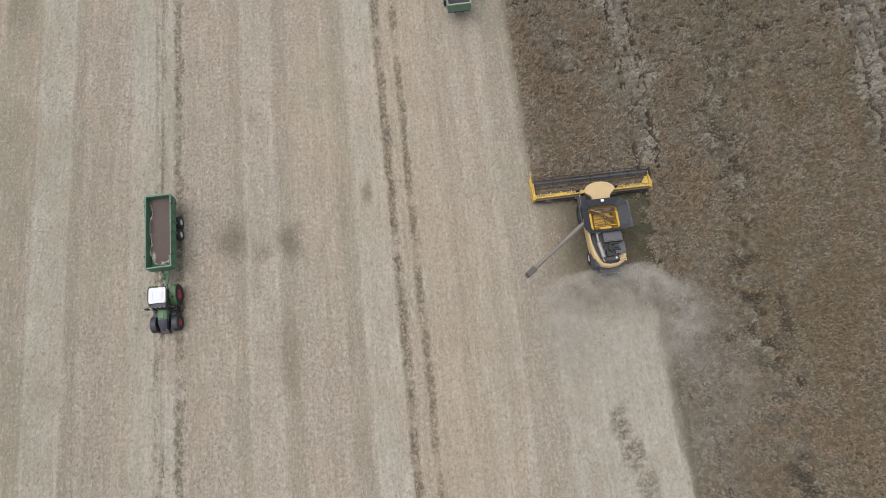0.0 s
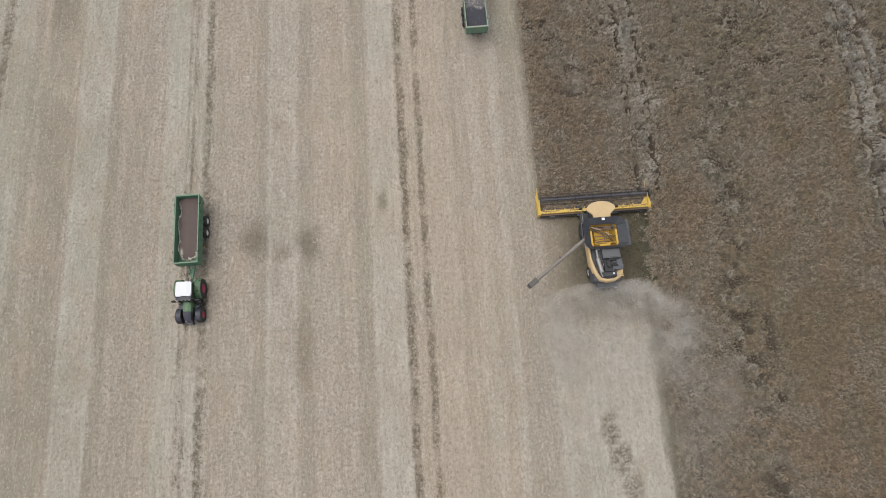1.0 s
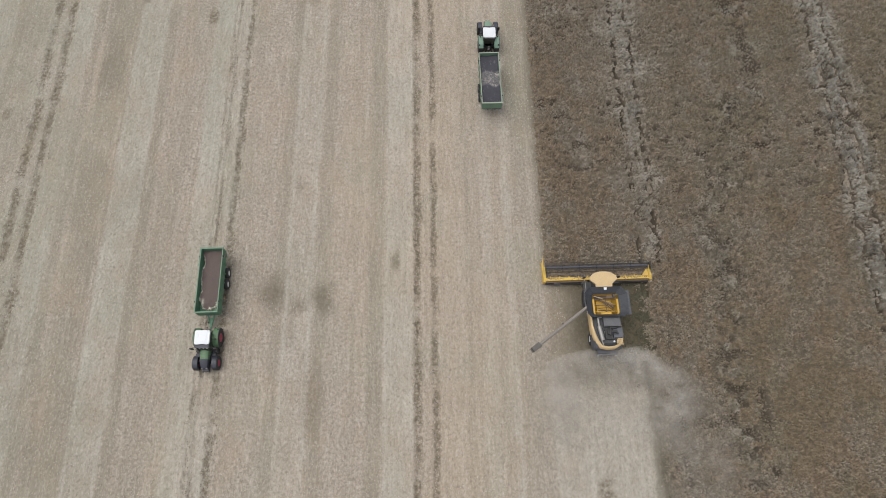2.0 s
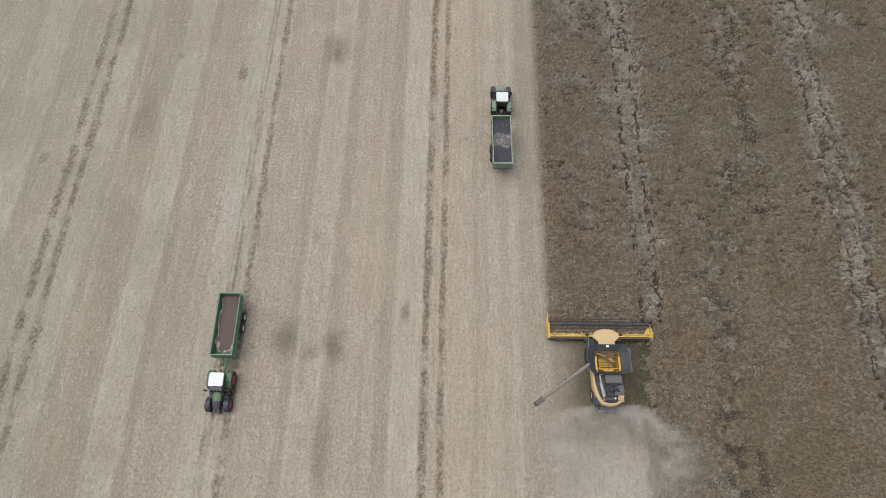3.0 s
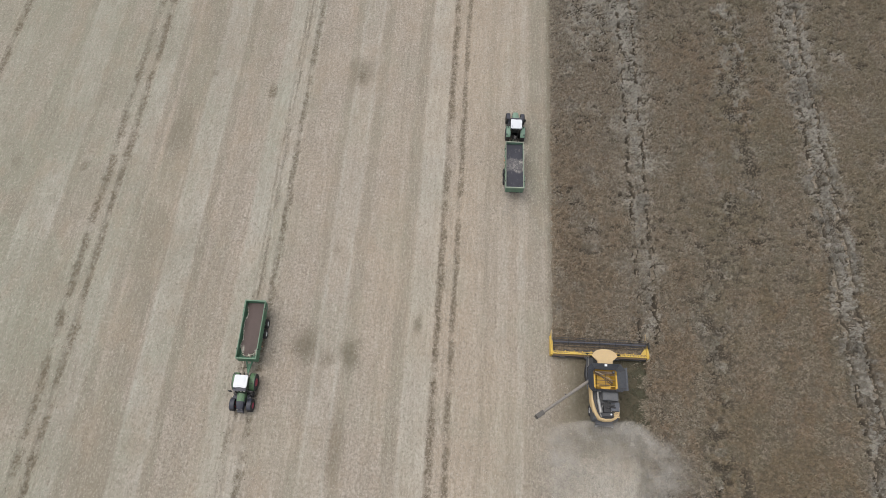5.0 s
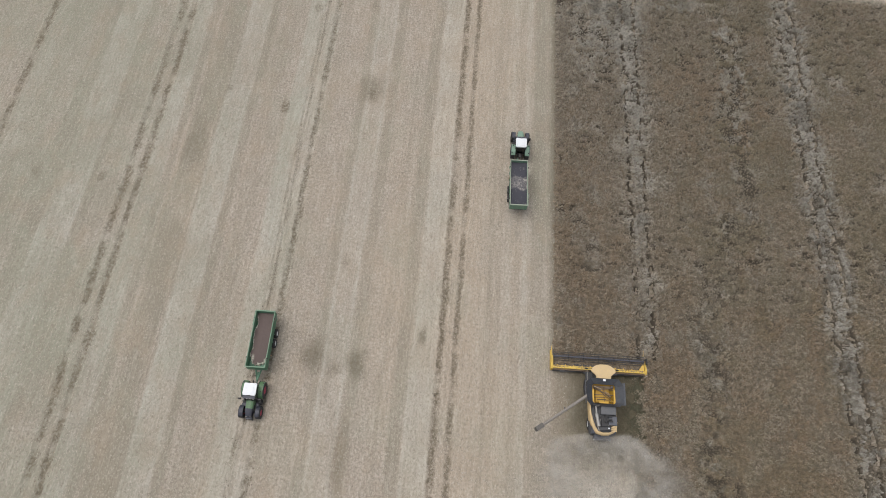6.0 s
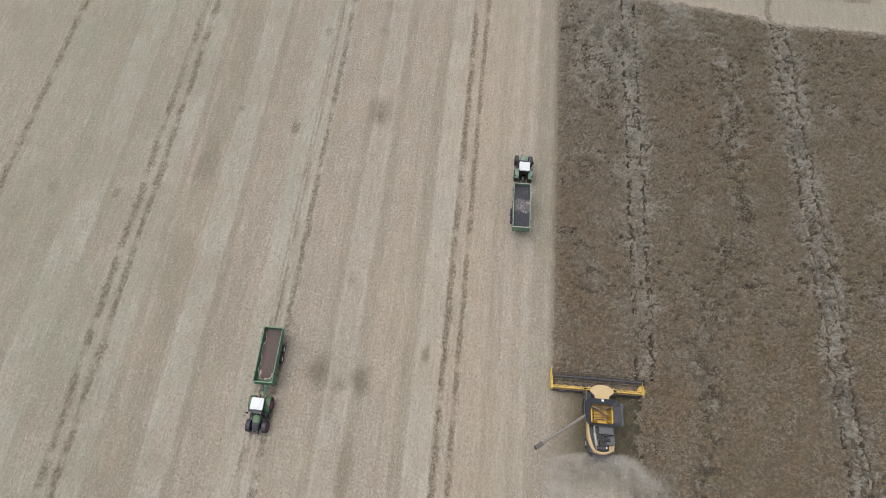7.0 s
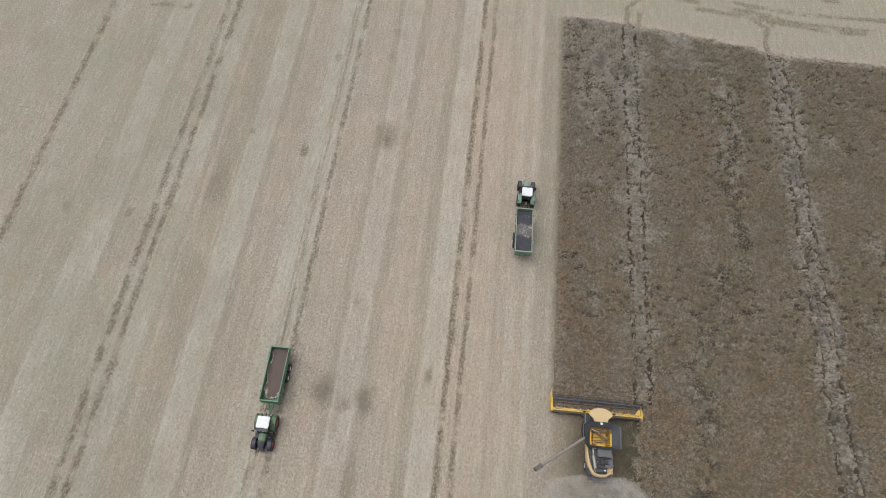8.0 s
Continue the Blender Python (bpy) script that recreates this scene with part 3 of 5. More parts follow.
def field_height(x, y):
    h = (fbm(x / 11, y / 14, 91) - 0.5) * 0.10 + (fbm(x / 1.2, y / 2.2, 92) - 0.5) * 0.05
    for cx, w, v in RUTS + CROP_RUTS:
        d = np.abs(x - cx)
        h = h - 0.09 * v * (1 - smooth(w * 0.4, w * 1.3, d)) + 0.035 * v * np.exp(-((d - w * 1.9) / (w * 0.6)) ** 2)
    return h


def build_field():
    fine = set(np.round(np.arange(-100, 100.01, 0.5), 3)) | set(np.round(np.arange(-72, 34.01, 0.25), 3))
    for cx, w, v in RUTS + CROP_RUTS:
        fine |= set(np.round(np.arange(cx - 0.9, cx + 0.91, 0.12), 3))
    xs = np.array(sorted(fine))
    xs = np.concatenate([[-2500, -900, -350, -180, -125], xs, [125, 180, 350, 900, 2500]])
    ys = np.concatenate([[-2500, -900, -350, -160, -90, -60], np.arange(-44, 95.01, 0.36), [105, 120, 150, 220, 400, 1000, 2500]])
    X, Y = np.meshgrid(xs, ys)
    Z = field_height(X, Y)
    straw, weed, warm, soil, under = field_masks(X, Y)
    v = np.stack([X, Y, Z], axis=-1).reshape(-1, 3)
    ob = array_mesh("ground", v, grid_faces(len(xs), len(ys)), M["field"], {"straw": straw.ravel(), "weed": weed.ravel(), "warm": warm.ravel(), "soil": soil.ravel(), "green": green_cast(X, Y).ravel(), "stain_shade": fresh_and_shaded(X, Y).ravel()}, flat=False)
    tagged(ob, "harvested stubble field with pale straw bands and dark wheel ruts", "field", kind="structure")


def standing(x, y):
    """1 where the crop still stands."""
    edge = (fbm(x / 0.22, y / 0.3, 131) - 0.5) * 1.1
    ok = (x + edge > 17.25) & (y + edge * 1.6 + (fbm(x / 3, y / 3, 132) - 0.5) < crop_end(x))
    return ok & ~((x < 28.75 + edge * 1.2) & (y < -1.15 + edge * 0.5))


# hollows and lodged pale patches in the stand: centre, half widths, strength
HOLLOWS = [(45.9, 27.8, 1.2, 4.2, 1.0), (44.2, 14.0, 1.3, 0.8, 0.8), (21.7, 55.4, 1.0, 3.4, 0.8), (39.6, -17.5, 0.8, 2.4, 0.9), (39.5, -23.8, 0.5, 0.6, 1.0), (25.6, 46.3, 0.9, 1.2, 0.7), (37.9, 49.5, 0.6, 2.6, 0.8), (51.9, 46.0, 1.3, 0.8, 0.9),
           (50.8, 40.5, 1.2, 0.9, 0.9), (45.6, 34.0, 0.9, 0.8, 0.8), (67.3, 14.5, 0.6, 2.0, 1.0), (37.6, -2.2, 0.9, 1.3, 0.9), (35.6, 20.0, 0.5, 0.6, 0.9), (48.5, 57.0, 1.5, 0.8, 0.7)]
LODGED = [(40.4, 26.6, 2.4, 3.0, 0.6), (45.1, 21.6, 2.2, 1.4, 0.5), (65.5, 27.0, 2.0, 4.0, 0.5), (68.4, 10.0, 1.0, 2.6, 0.7), (63.2, 14.0, 1.0, 1.0, 0.6), (63.7, 7.5, 1.7, 0.8, 0.6),
          (26.0, 57.0, 6.0, 10.0, 0.6), (38.0, 64.5, 4.0, 5.5, 1.0), (37.6, -1.0, 1.3, 3.0, 0.35), (53.0, 24.0, 1.4, 2.0, 0.4), (62.0, 47.0, 2.2, 5.0, 0.4), (34.0, 6.0, 1.4, 3.0, 0.3)]


def blots(x, y, places, seed):
    best = 0 * x
    for cx, cy, rx, ry, v in places:
        d = np.hypot((x - cx) / rx, (y - cy) / ry) + (fbm(x / 1.1, y / 1.1, seed, 4) - 0.5) * 1.5
        best = np.maximum(best, v * (1 - smooth(0.45, 1.2, d)))
    return best


def strip(x, y):
    """How near a plant stands to the two trodden tramlines, and to the uneven seam between them."""
    first = np.exp(-((x - 29.4 + (fbm(x / 0.9, y / 0.7, 157, 4) - 0.5) * 2.0) / 1.55) ** 2)
    second = np.exp(-((x - 55.8 + (fbm(x * 0, y / 6, 153) - 0.5) * 1.8 + (fbm(x / 0.9, y / 0.7, 158, 4) - 0.5) * 2.6) / 1.9) ** 2)
    seam = np.exp(-((x - 37.4 - 8.2 * smooth(0, 32, y) + (fbm(x * 0, y / 5, 154) - 0.5) * 3.5) / (1.7 + 1.2 * smooth(0, 25, y))) ** 2) * (0.5 + 0.5 * smooth(0.38, 0.6, fbm(x * 0 + 5, y / 9, 159))) * (1 - 0.5 * band(y, 5, 19, 3.0))
    return first, second, seam


def crop_tone(x, y):
    zone = fbm(x / 14, y / 22, 140)
    first, second, seam = strip(x, y)
    gap = fbm(x / 1.2, y / 1.6, 152, 4)
    rust = smooth(0.42, 0.60, fbm(x / 1.6, y / 2.0, 141, 4)) * (0.25 + 0.75 * smooth(0.35, 0.65, zone))
    rust = rust + np.exp(-((x - 21) / 6) ** 2) * (0.3 + 0.5 * smooth(0.38, 0.62, fbm(x / 1.8, y / 2.4, 142, 4)))
    rust = rust * (1.5 - 0.85 * smooth(20, 60, y))
    pale = smooth(0.52, 0.74, fbm(x / 2.0, y / 3.2, 151, 4)) * 0.35 * (1 - smooth(0.4, 0.65, zone))
    pale = pale + first * (0.2 + 0.7 * gap) * (0.12 + 0.88 * smooth(-2, 3, y)) + 0.12 * band(x, 17, 28.2, 0.5) * gap
    pale = pale + 0.4 * np.exp(-((x - 29.4) / 4.5) ** 2) * smooth(0.48, 0.66, fbm(x / 2.6, y / 5, 150, 4))
    pale = pale + second * (0.4 + 1.2 * smooth(0.36, 0.6, fbm(x / 0.9, y / 0.8, 164, 3))) + 0.4 * np.exp(-((x - 55.8) / 4.5) ** 2) * smooth(0.5, 0.66, fbm(x / 2.0, y / 3, 149, 4))
    pale = pale + 0.9 * seam * smooth(0.44, 0.58, fbm(x / 1.1, y / 0.9, 155, 4)) + blots(x, y, LODGED, 148) * smooth(0.30, 0.62, fbm(x / 1.4, y / 0.9, 146, 4))
    # far rows are coloured paler, in place of lit tops seen aslant
    pale = pale + 0.2 * smooth(25, 65, y) + 0.2 * band(x, 16, 33, 2.5) * smooth(10, 45, y) + 0.4 * smooth(2.0, 0.0, crop_end(x) - y)
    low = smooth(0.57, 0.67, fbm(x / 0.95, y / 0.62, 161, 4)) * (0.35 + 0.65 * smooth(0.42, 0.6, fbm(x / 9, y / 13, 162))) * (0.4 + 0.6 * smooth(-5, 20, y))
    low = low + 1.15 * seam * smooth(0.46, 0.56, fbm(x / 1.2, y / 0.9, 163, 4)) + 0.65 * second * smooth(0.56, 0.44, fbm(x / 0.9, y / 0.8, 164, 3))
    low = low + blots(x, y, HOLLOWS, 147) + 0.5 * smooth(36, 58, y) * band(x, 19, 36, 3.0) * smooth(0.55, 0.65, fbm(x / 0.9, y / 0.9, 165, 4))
    return np.clip(rust, 0, 1) * (1 - np.clip(pale, 0, 1)), np.clip(pale, 0, 1), np.clip(low, 0, 1)


def crop_olive(x, y):
    first, second, seam = strip(x, y)
    patch = smooth(0.40, 0.66, fbm(x / 3.0, y / 4.5, 201, 4)) * smooth(30, 40, x)
    return np.clip(0.55 * patch + 0.5 * seam * smooth(0.38, 0.6, fbm(x / 1.3, y / 1.6, 202, 4)), 0, 1) * (1 - second)


def rut_gap(x, y):
    """Narrow broken ruts in which nothing stands."""
    g = 0 * x
    for cx, w, v in CROP_RUTS:
        wig = (fbm(y / 1.8, y * 0 + cx, 171, 3) - 0.5) * 0.9 + (fbm(y / 0.5, y * 0 + cx, 174, 2) - 0.5) * 0.4
        half = w * (0.6 + 1.2 * fbm(y / 0.6, y * 0 + 2 * cx, 173, 3))
        brk = smooth(0.33, 0.45, fbm(y / 0.62 + cx, y * 0 + 3 * cx, 172, 3))
        rough = (fbm(x / 0.35, y / 0.35, 175, 2) - 0.5) * 0.5
        brk = np.where((y < -1.0) & (cx < 40), 0.3 * brk, brk)
        g = np.maximum(g, v * brk * (1 - smooth(half * 0.6, half * 1.5, np.abs(x + wig - cx) + rough)))
    return g


def build_crop():
    # the closed undergrowth of the stand
    xs, ys = np.arange(16.6, 96, 0.4), np.arange(-46, 73, 0.3)
    xs = np.unique(np.concatenate([xs, np.arange(16.6, 18.2, 0.12)] + [np.arange(cx - 1.3, cx + 1.3, 0.16) for cx, w, v in CROP_RUTS]).round(3))
    X, Y = np.meshgrid(xs, ys)
    rust, pale, low = crop_tone(X, Y)
    inside = standing(X, Y)
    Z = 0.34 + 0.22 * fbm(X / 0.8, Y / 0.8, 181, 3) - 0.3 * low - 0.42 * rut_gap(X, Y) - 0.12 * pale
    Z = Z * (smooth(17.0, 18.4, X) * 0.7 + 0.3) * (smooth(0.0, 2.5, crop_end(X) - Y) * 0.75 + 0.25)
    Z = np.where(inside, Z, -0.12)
    v = np.stack([X, Y, Z], axis=-1).reshape(-1, 3)
    f = grid_faces(len(xs), len(ys))
    keep = inside.ravel()[f].any(axis=1)
    f = f[keep]
    used = np.unique(f)
    back = np.full(len(v), -1)
    back[used] = np.arange(len(used))
    # ruts and hollows are coloured dark in place of the shade in them
    ob = array_mesh("crop_undergrowth", v[used], back[f], M["canopy"], {"rust": 0.3 * rust.ravel()[used], "pale": 0.3 * pale.ravel()[used], "olive": 0.4 * crop_olive(X, Y).ravel()[used], "bare_shade": np.clip(1.3 * rut_gap(X, Y) + 0.95 * low, 0, 1).ravel()[used]})
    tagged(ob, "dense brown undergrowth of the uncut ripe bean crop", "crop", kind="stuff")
    # the plants: sprays of dry leaves and pods
    rng = np.random.default_rng(7)
    n = 520000
    px, py = rng.uniform(17, 92, n), rng.uniform(-44, 72, n)
    keep = standing(px, py)
    keep &= (px < 60 + 0.36 * (py + 20)) & (rut_gap(px, py) < rng.uniform(0.1, 0.4, n))
    px, py = px[keep], py[keep]
    rust, pale, low = crop_tone(px, py)
    keep = rng.uniform(0, 1, len(px)) > low * 0.7
    px, py, rust, pale, low = px[keep], py[keep], rust[keep], pale[keep], low[keep]
    n = len(px)
    k = 5
    size = rng.uniform(0.11, 0.22, n) * (1 + 0.15 * pale)
    fluff = pale * smooth(0.40, 0.60, fbm(px / 0.9, py / 0.8, 164, 3))
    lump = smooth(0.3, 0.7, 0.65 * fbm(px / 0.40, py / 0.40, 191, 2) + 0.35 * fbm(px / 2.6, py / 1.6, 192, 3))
    # low plants and hollows get shade as colour, weaker where lit tops show
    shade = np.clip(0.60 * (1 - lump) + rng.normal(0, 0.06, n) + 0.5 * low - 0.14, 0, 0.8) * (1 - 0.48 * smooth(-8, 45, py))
    rim = (smooth(17.0, 18.4, px + rng.normal(0, 0.3, n)) * 0.6 + 0.4) * (smooth(0.0, 2.5, crop_end(px) - py) * 0.65 + 0.35)
    tall = rim * (0.80 + 0.36 * lump) * rng.uniform(0.52, 0.86, n) * (1 - 0.25 * pale + 0.4 * fluff) * (1 - 0.4 * low)
    ang = rng.uniform(0, 2 * np.pi, (n, 1)) + np.arange(k)[None, :] * 2.4 + rng.normal(0, 0.3, (n, k))
    # lodged plants lie combed one way
    comb = 6.28 * fbm(px / 3, py / 3, 193)[:, None] + rng.normal(0, 0.5, (n, k))
    flat = (pale > 0.45)[:, None]
    ang = np.where(flat, comb, ang)
    reach = size[:, None] * rng.uniform(0.5, 1.1, (n, k)) * np.where(flat, 1.35, 1.0)
    wide = size[:, None] * rng.uniform(0.22, 0.42, (n, k))
    top = tall[:, None] * rng.uniform(0.8, 1.1, (n, k))
    tip = tall[:, None] * rng.uniform(0.45, 1.0, (n, k))
    ca, sa = np.cos(ang), np.sin(ang)
    inn = 0.12 * reach
    verts = np.empty((n, k, 3, 3))
    verts[:, :, 0] = np.stack([px[:, None] + ca * inn - sa * wide, py[:, None] + sa * inn + ca * wide, top - 0.08], -1)
    verts[:, :, 1] = np.stack([px[:, None] + ca * inn + sa * wide, py[:, None] + sa * inn - ca * wide, top], -1)
    verts[:, :, 2] = np.stack([px[:, None] + ca * reach, py[:, None] + sa * reach, tip], -1)
    verts = verts.reshape(-1, 3)
    rep = lambda a: np.repeat(a, 3 * k)
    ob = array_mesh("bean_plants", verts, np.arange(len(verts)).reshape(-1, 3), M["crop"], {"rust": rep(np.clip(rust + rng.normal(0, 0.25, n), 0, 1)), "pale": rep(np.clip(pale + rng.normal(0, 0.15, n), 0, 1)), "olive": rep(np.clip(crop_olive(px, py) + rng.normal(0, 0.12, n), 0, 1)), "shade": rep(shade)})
    tagged(ob, "uncut ripe brown bean plants with rusty and grey patches", "crop", kind="stuff")


def build_stubble():
    rng = np.random.default_rng(11)
    n = 150000
    x, y = rng.uniform(-92, 30, n), rng.uniform(-36, 88, n)
    keep = ~standing(x, y) & (x > -50 - 0.45 * (y + 24)) & (x < 29 + 60 * (y > 60))
    x, y = x[keep], y[keep]
    # headland beyond the crop
    hx, hy = rng.uniform(29, 90, 14000), rng.uniform(65, 88, 14000)
    ok = hy > crop_end(hx)
    x, y = np.concatenate([x, hx[ok]]), np.concatenate([y, hy[ok]])
    _, weed, _, soil, _ = field_masks(x, y)
    ok = rng.uniform(0, 1, len(x)) > soil * 0.9 + weed * 0.45 + fresh_and_shaded(x, y) * 0.9
    x, y = x[ok], y[ok]
    n = len(x)
    z = field_height(x, y)
    k = 2
    ang = np.where(rng.uniform(0, 1, (n, k)) < 0.5, rng.normal(np.pi / 2, 0.5, (n, k)), rng.uniform(0, 2 * np.pi, (n, k)))
    ln = rng.uniform(0.08, 0.24, (n, k))
    wd = rng.uniform(0.015, 0.05, (n, k))
    ox, oy = x[:, None] + rng.normal(0, 0.1, (n, k)), y[:, None] + rng.normal(0, 0.1, (n, k))
    ca, sa = np.cos(ang), np.sin(ang)
    zz = z[:, None] + rng.uniform(0.02, 0.05, (n, k))
    up = rng.uniform(0.0, 0.14, (n, k))
    verts = np.empty((n, k, 3, 3))
    verts[:, :, 0] = np.stack([ox - sa * wd, oy + ca * wd, zz - 0.03], -1)
    verts[:, :, 1] = np.stack([ox + sa * wd, oy - ca * wd, zz], -1)
    verts[:, :, 2] = np.stack([ox + ca * ln, oy + sa * ln, zz + up], -1)
    verts = verts.reshape(-1, 3)
    ob = array_mesh("straw_litter", verts, np.arange(len(verts)).reshape(-1, 3), M["straw"])
    tagged(ob, "pale chopped straw and stubble littering the field", "straw", kind="stuff")


def clumps(name, x, y, z, size, mat, rng, label, category, attrs=None):
    """Many small rough lumps in one mesh."""
    base = np.array([(1, 0, 0), (0, 1, 0), (-1, 0, 0), (0, -1, 0), (0, 0, 0.8), (0, 0, -0.5)], float)
    fc = np.array([(0, 1, 4), (1, 2, 4), (2, 3, 4), (3, 0, 4), (1, 0, 5), (2, 1, 5), (3, 2, 5), (0, 3, 5)])
    n = len(x)
    a = rng.uniform(0, 6.28, n)
    v = base[None] * rng.uniform(0.6, 1.3, (n, 6, 1)) * size[:, None, None]
    v[:, :, 0] *= rng.uniform(0.6, 1.1, (n, 1))
    ca, sa = np.cos(a)[:, None], np.sin(a)[:, None]
    vx, vy = v[:, :, 0] * ca - v[:, :, 1] * sa, v[:, :, 0] * sa + v[:, :, 1] * ca
    v = np.stack([vx + x[:, None], vy + y[:, None], v[:, :, 2] + z[:, None]], -1).reshape(-1, 3)
    f = (fc[None] + 6 * np.arange(n)[:, None, None]).reshape(-1, 3)
    attrs = {key: np.full(len(v), val) for key, val in (attrs or {}).items()}
    return tagged(array_mesh(name, v, f, mat, attrs), label, category, kind="stuff")


def build_clods():
    rng = np.random.default_rng(23)
    X, Y = [], []
    for cx, w, v in RUTS:
        m = int(2200 * v)
        y = rng.uniform(-36, 88, m)
        x = cx + rng.normal(0, w * (0.85 if cx < 0 else 0.6), m) - (fbm(y / 3.0, y * 0 + cx, 11, 4) - 0.5) * 0.5
        ok = fbm(y / 2.2 + cx * 3.1, y * 0 + cx, 41, 4) > rng.uniform(0.38, 0.60, m) - 0.1 * (v > 0.88)
        X.append(x[ok])
        Y.append(y[ok])
    x, y = np.concatenate(X), np.concatenate(Y)
    clumps("soil_clods", x, y, field_height(x, y) + 0.01, rng.uniform(0.03, 0.085, len(x)), M["soil"], rng, "dark soil clods and dead weeds along the wheel ruts", "soil")
    n = 6000
    x, y = 28.9 - rng.gamma(1.6, 0.7, n), -2.4 - rng.gamma(2.2, 2.6, n)
    ok = (fbm(x / 0.8, y / 0.8, 71) > rng.uniform(0.3, 0.7, n)) & (x > 25.2) & (y > -15)
    x, y = x[ok], y[ok]
    clumps("green_weeds", x, y, field_height(x, y) + 0.02, rng.uniform(0.03, 0.11, len(x)), M["weed"], rng, "low green weeds left in the freshly cut swath", "weeds")


def leaning_plants():
    """Uncut stalks that lean out of the stand over the freshly cut swath."""
    rng = np.random.default_rng(29)
    n = 12000
    x, y = 28.8 - np.abs(rng.normal(0, 0.5, n)), rng.uniform(-44, -2.0, n)
    keep = (fbm(x / 0.7, y / 0.9, 75, 3) > rng.uniform(0.35, 0.6, n)) & (rng.uniform(0, 1, n) < np.where(y > -16, 1.0, 0.45))
    x, y = x[keep], y[keep]
    n = len(x)
    a = np.pi * rng.normal(1.1, 0.3, n)
    ln, wd = rng.uniform(0.12, 0.42, n), rng.uniform(0.02, 0.055, n)
    z = 0.12 + 0.35 * smooth(27.4, 28.7, x) * rng.uniform(0.5, 1, n)
    ca, sa = np.cos(a), np.sin(a)
    v = np.stack([np.stack([x - sa * wd, y + ca * wd, z + 0.06], -1), np.stack([x + sa * wd, y - ca * wd, z + 0.06], -1), np.stack([x + ca * ln, y + sa * ln, z - 0.08], -1)], 1).reshape(-1, 3)
    tone = np.repeat(rng.uniform(0, 1, n), 3)
    ob = array_mesh("leaning_plants", v, np.arange(3 * n).reshape(-1, 3), M["crop"], {"olive": 0.8 * tone, "pale": 0.15 * (1 - tone), "shade": 0.3 + 0.25 * tone})
    tagged(ob, "uncut bean stalks leaning over the fresh swath", "crop", kind="stuff")


build_field()
build_crop()
leaning_plants()
build_stubble()
build_clods()


# ---- tractors ----
def tractor(m, paint, rim_mat, label, front_mat, nose_mat):
    t = thing("tractor", m, label, "tractor", "tractors hauling grain")
    # origin under the middle of the rear axle, front towards +y
    part("chassis", boxes((-0.32, 0.32, -0.6, 3.2, 0.55, 1.05), (-0.95, 0.95, -0.16, 0.16, 0.75, 1.05), (-0.9, 0.9, 2.62, 2.86, 0.55, 0.8), (-0.55, 0.55, 0.5, 1.7, 0.5, 1.1)), M["black"], t)
    # hood in two rows of panels, with a crowned top
    def crowned(y0, y1, z0, z1, half, taper):
        bm = bmesh.new()
        rows = []
        for i in range(7):
            f = i / 6
            y, top, w = y0 + (y1 - y0) * f, z0 + (z1 - z0) * f ** 1.6, half * (1 - taper * f ** 2)
            prof = [(-w, 1.0), (-w, top - 0.30), (-w * 0.88, top - 0.10), (-w * 0.5, top), (w * 0.5, top), (w * 0.88, top - 0.10), (w, top - 0.30), (w, 1.0)]
            rows.append([bm.verts.new((x, y, z)) for x, z in prof])
        for p, r in zip(rows[:-1], rows[1:]):
            for j in range(8):
                bm.faces.new((p[j], p[(j + 1) % 8], r[(j + 1) % 8], r[j]))
        bm.faces.new(rows[0])
        bm.faces.new(rows[-1])
        return bm

    part("hood", crowned(1.2, 2.5, 2.02, 1.90, 0.50, 0.05), paint, t)
    part("hood_ridge", boxes((-0.16, 0.16, 1.3, 2.42, 1.88, 1.99), bevel=0.04), paint, t)
    part("grille", crowned(2.51, 3.42, 1.90, 1.52, 0.48, 0.26), nose_mat, t, "rounded hood nose")
    part("hood_seam", boxes((-0.50, 0.50, 2.49, 2.53, 1.2, 1.60), bevel=0.008), M["black"], t)
    for s in (-1, 1):
        part("hood_grille", side_prism([(2.0, 1.25), (2.0, 1.6), (2.7, 1.55), (2.7, 1.25)], s * 0.48, s * 0.515, 0.005), M["fender"], t)
        part("headlight", boxes((s * 0.24 - 0.09, s * 0.24 + 0.09, 3.36, 3.46, 1.28, 1.42), bevel=0.02), M["steel"], t, "clear headlight")
        part("fuel_tank", boxes((s * 0.62 - 0.22, s * 0.62 + 0.22, 0.75, 1.75, 0.6, 1.08), bevel=0.06), M["fender"], t)
    # cab: glass box on dark pillars
    q = 0.50
    glass = [(y + q, z) for y, z in ((-0.55, 1.25), (-0.72, 2.8), (0.82, 2.8), (1.12, 1.9), (0.95, 1.2))]
    part("cab_glass", side_prism(glass, -0.74, 0.74, 0.03), M["glass"], t, "dark cab glazing")
    for sx in (-0.75, 0.75):
        part("cab_pillar", tubes(((sx, -0.55 + q, 1.25), (sx, -0.72 + q, 2.82), 0.05)), M["black"], t)
        part("cab_pillar", tubes(((sx, 0.98 + q, 1.25), (sx, 0.84 + q, 2.82), 0.05)), M["black"], t)
        part("cab_pillar", tubes(((sx, 0.15 + q, 1.2), (sx, 0.1 + q, 2.82), 0.04)), M["black"], t)
        part("cab_sill", tubes(((sx, -0.6 + q, 1.25), (sx, 1.05 + q, 1.25), 0.05)), M["black"], t)
    out = [(-0.78, -0.78), (-0.68, -0.88), (0.68, -0.88), (0.78, -0.78), (0.80, 0.4), (0.74, 0.60), (0.52, 0.64), (0.0, 0.58), (-0.52, 0.64), (-0.74, 0.60), (-0.80, 0.4)]
    part("roof", prism([(x, y + q) for x, y in out], 2.80, 3.02, 0.07), M["white"], t, "white cab roof")
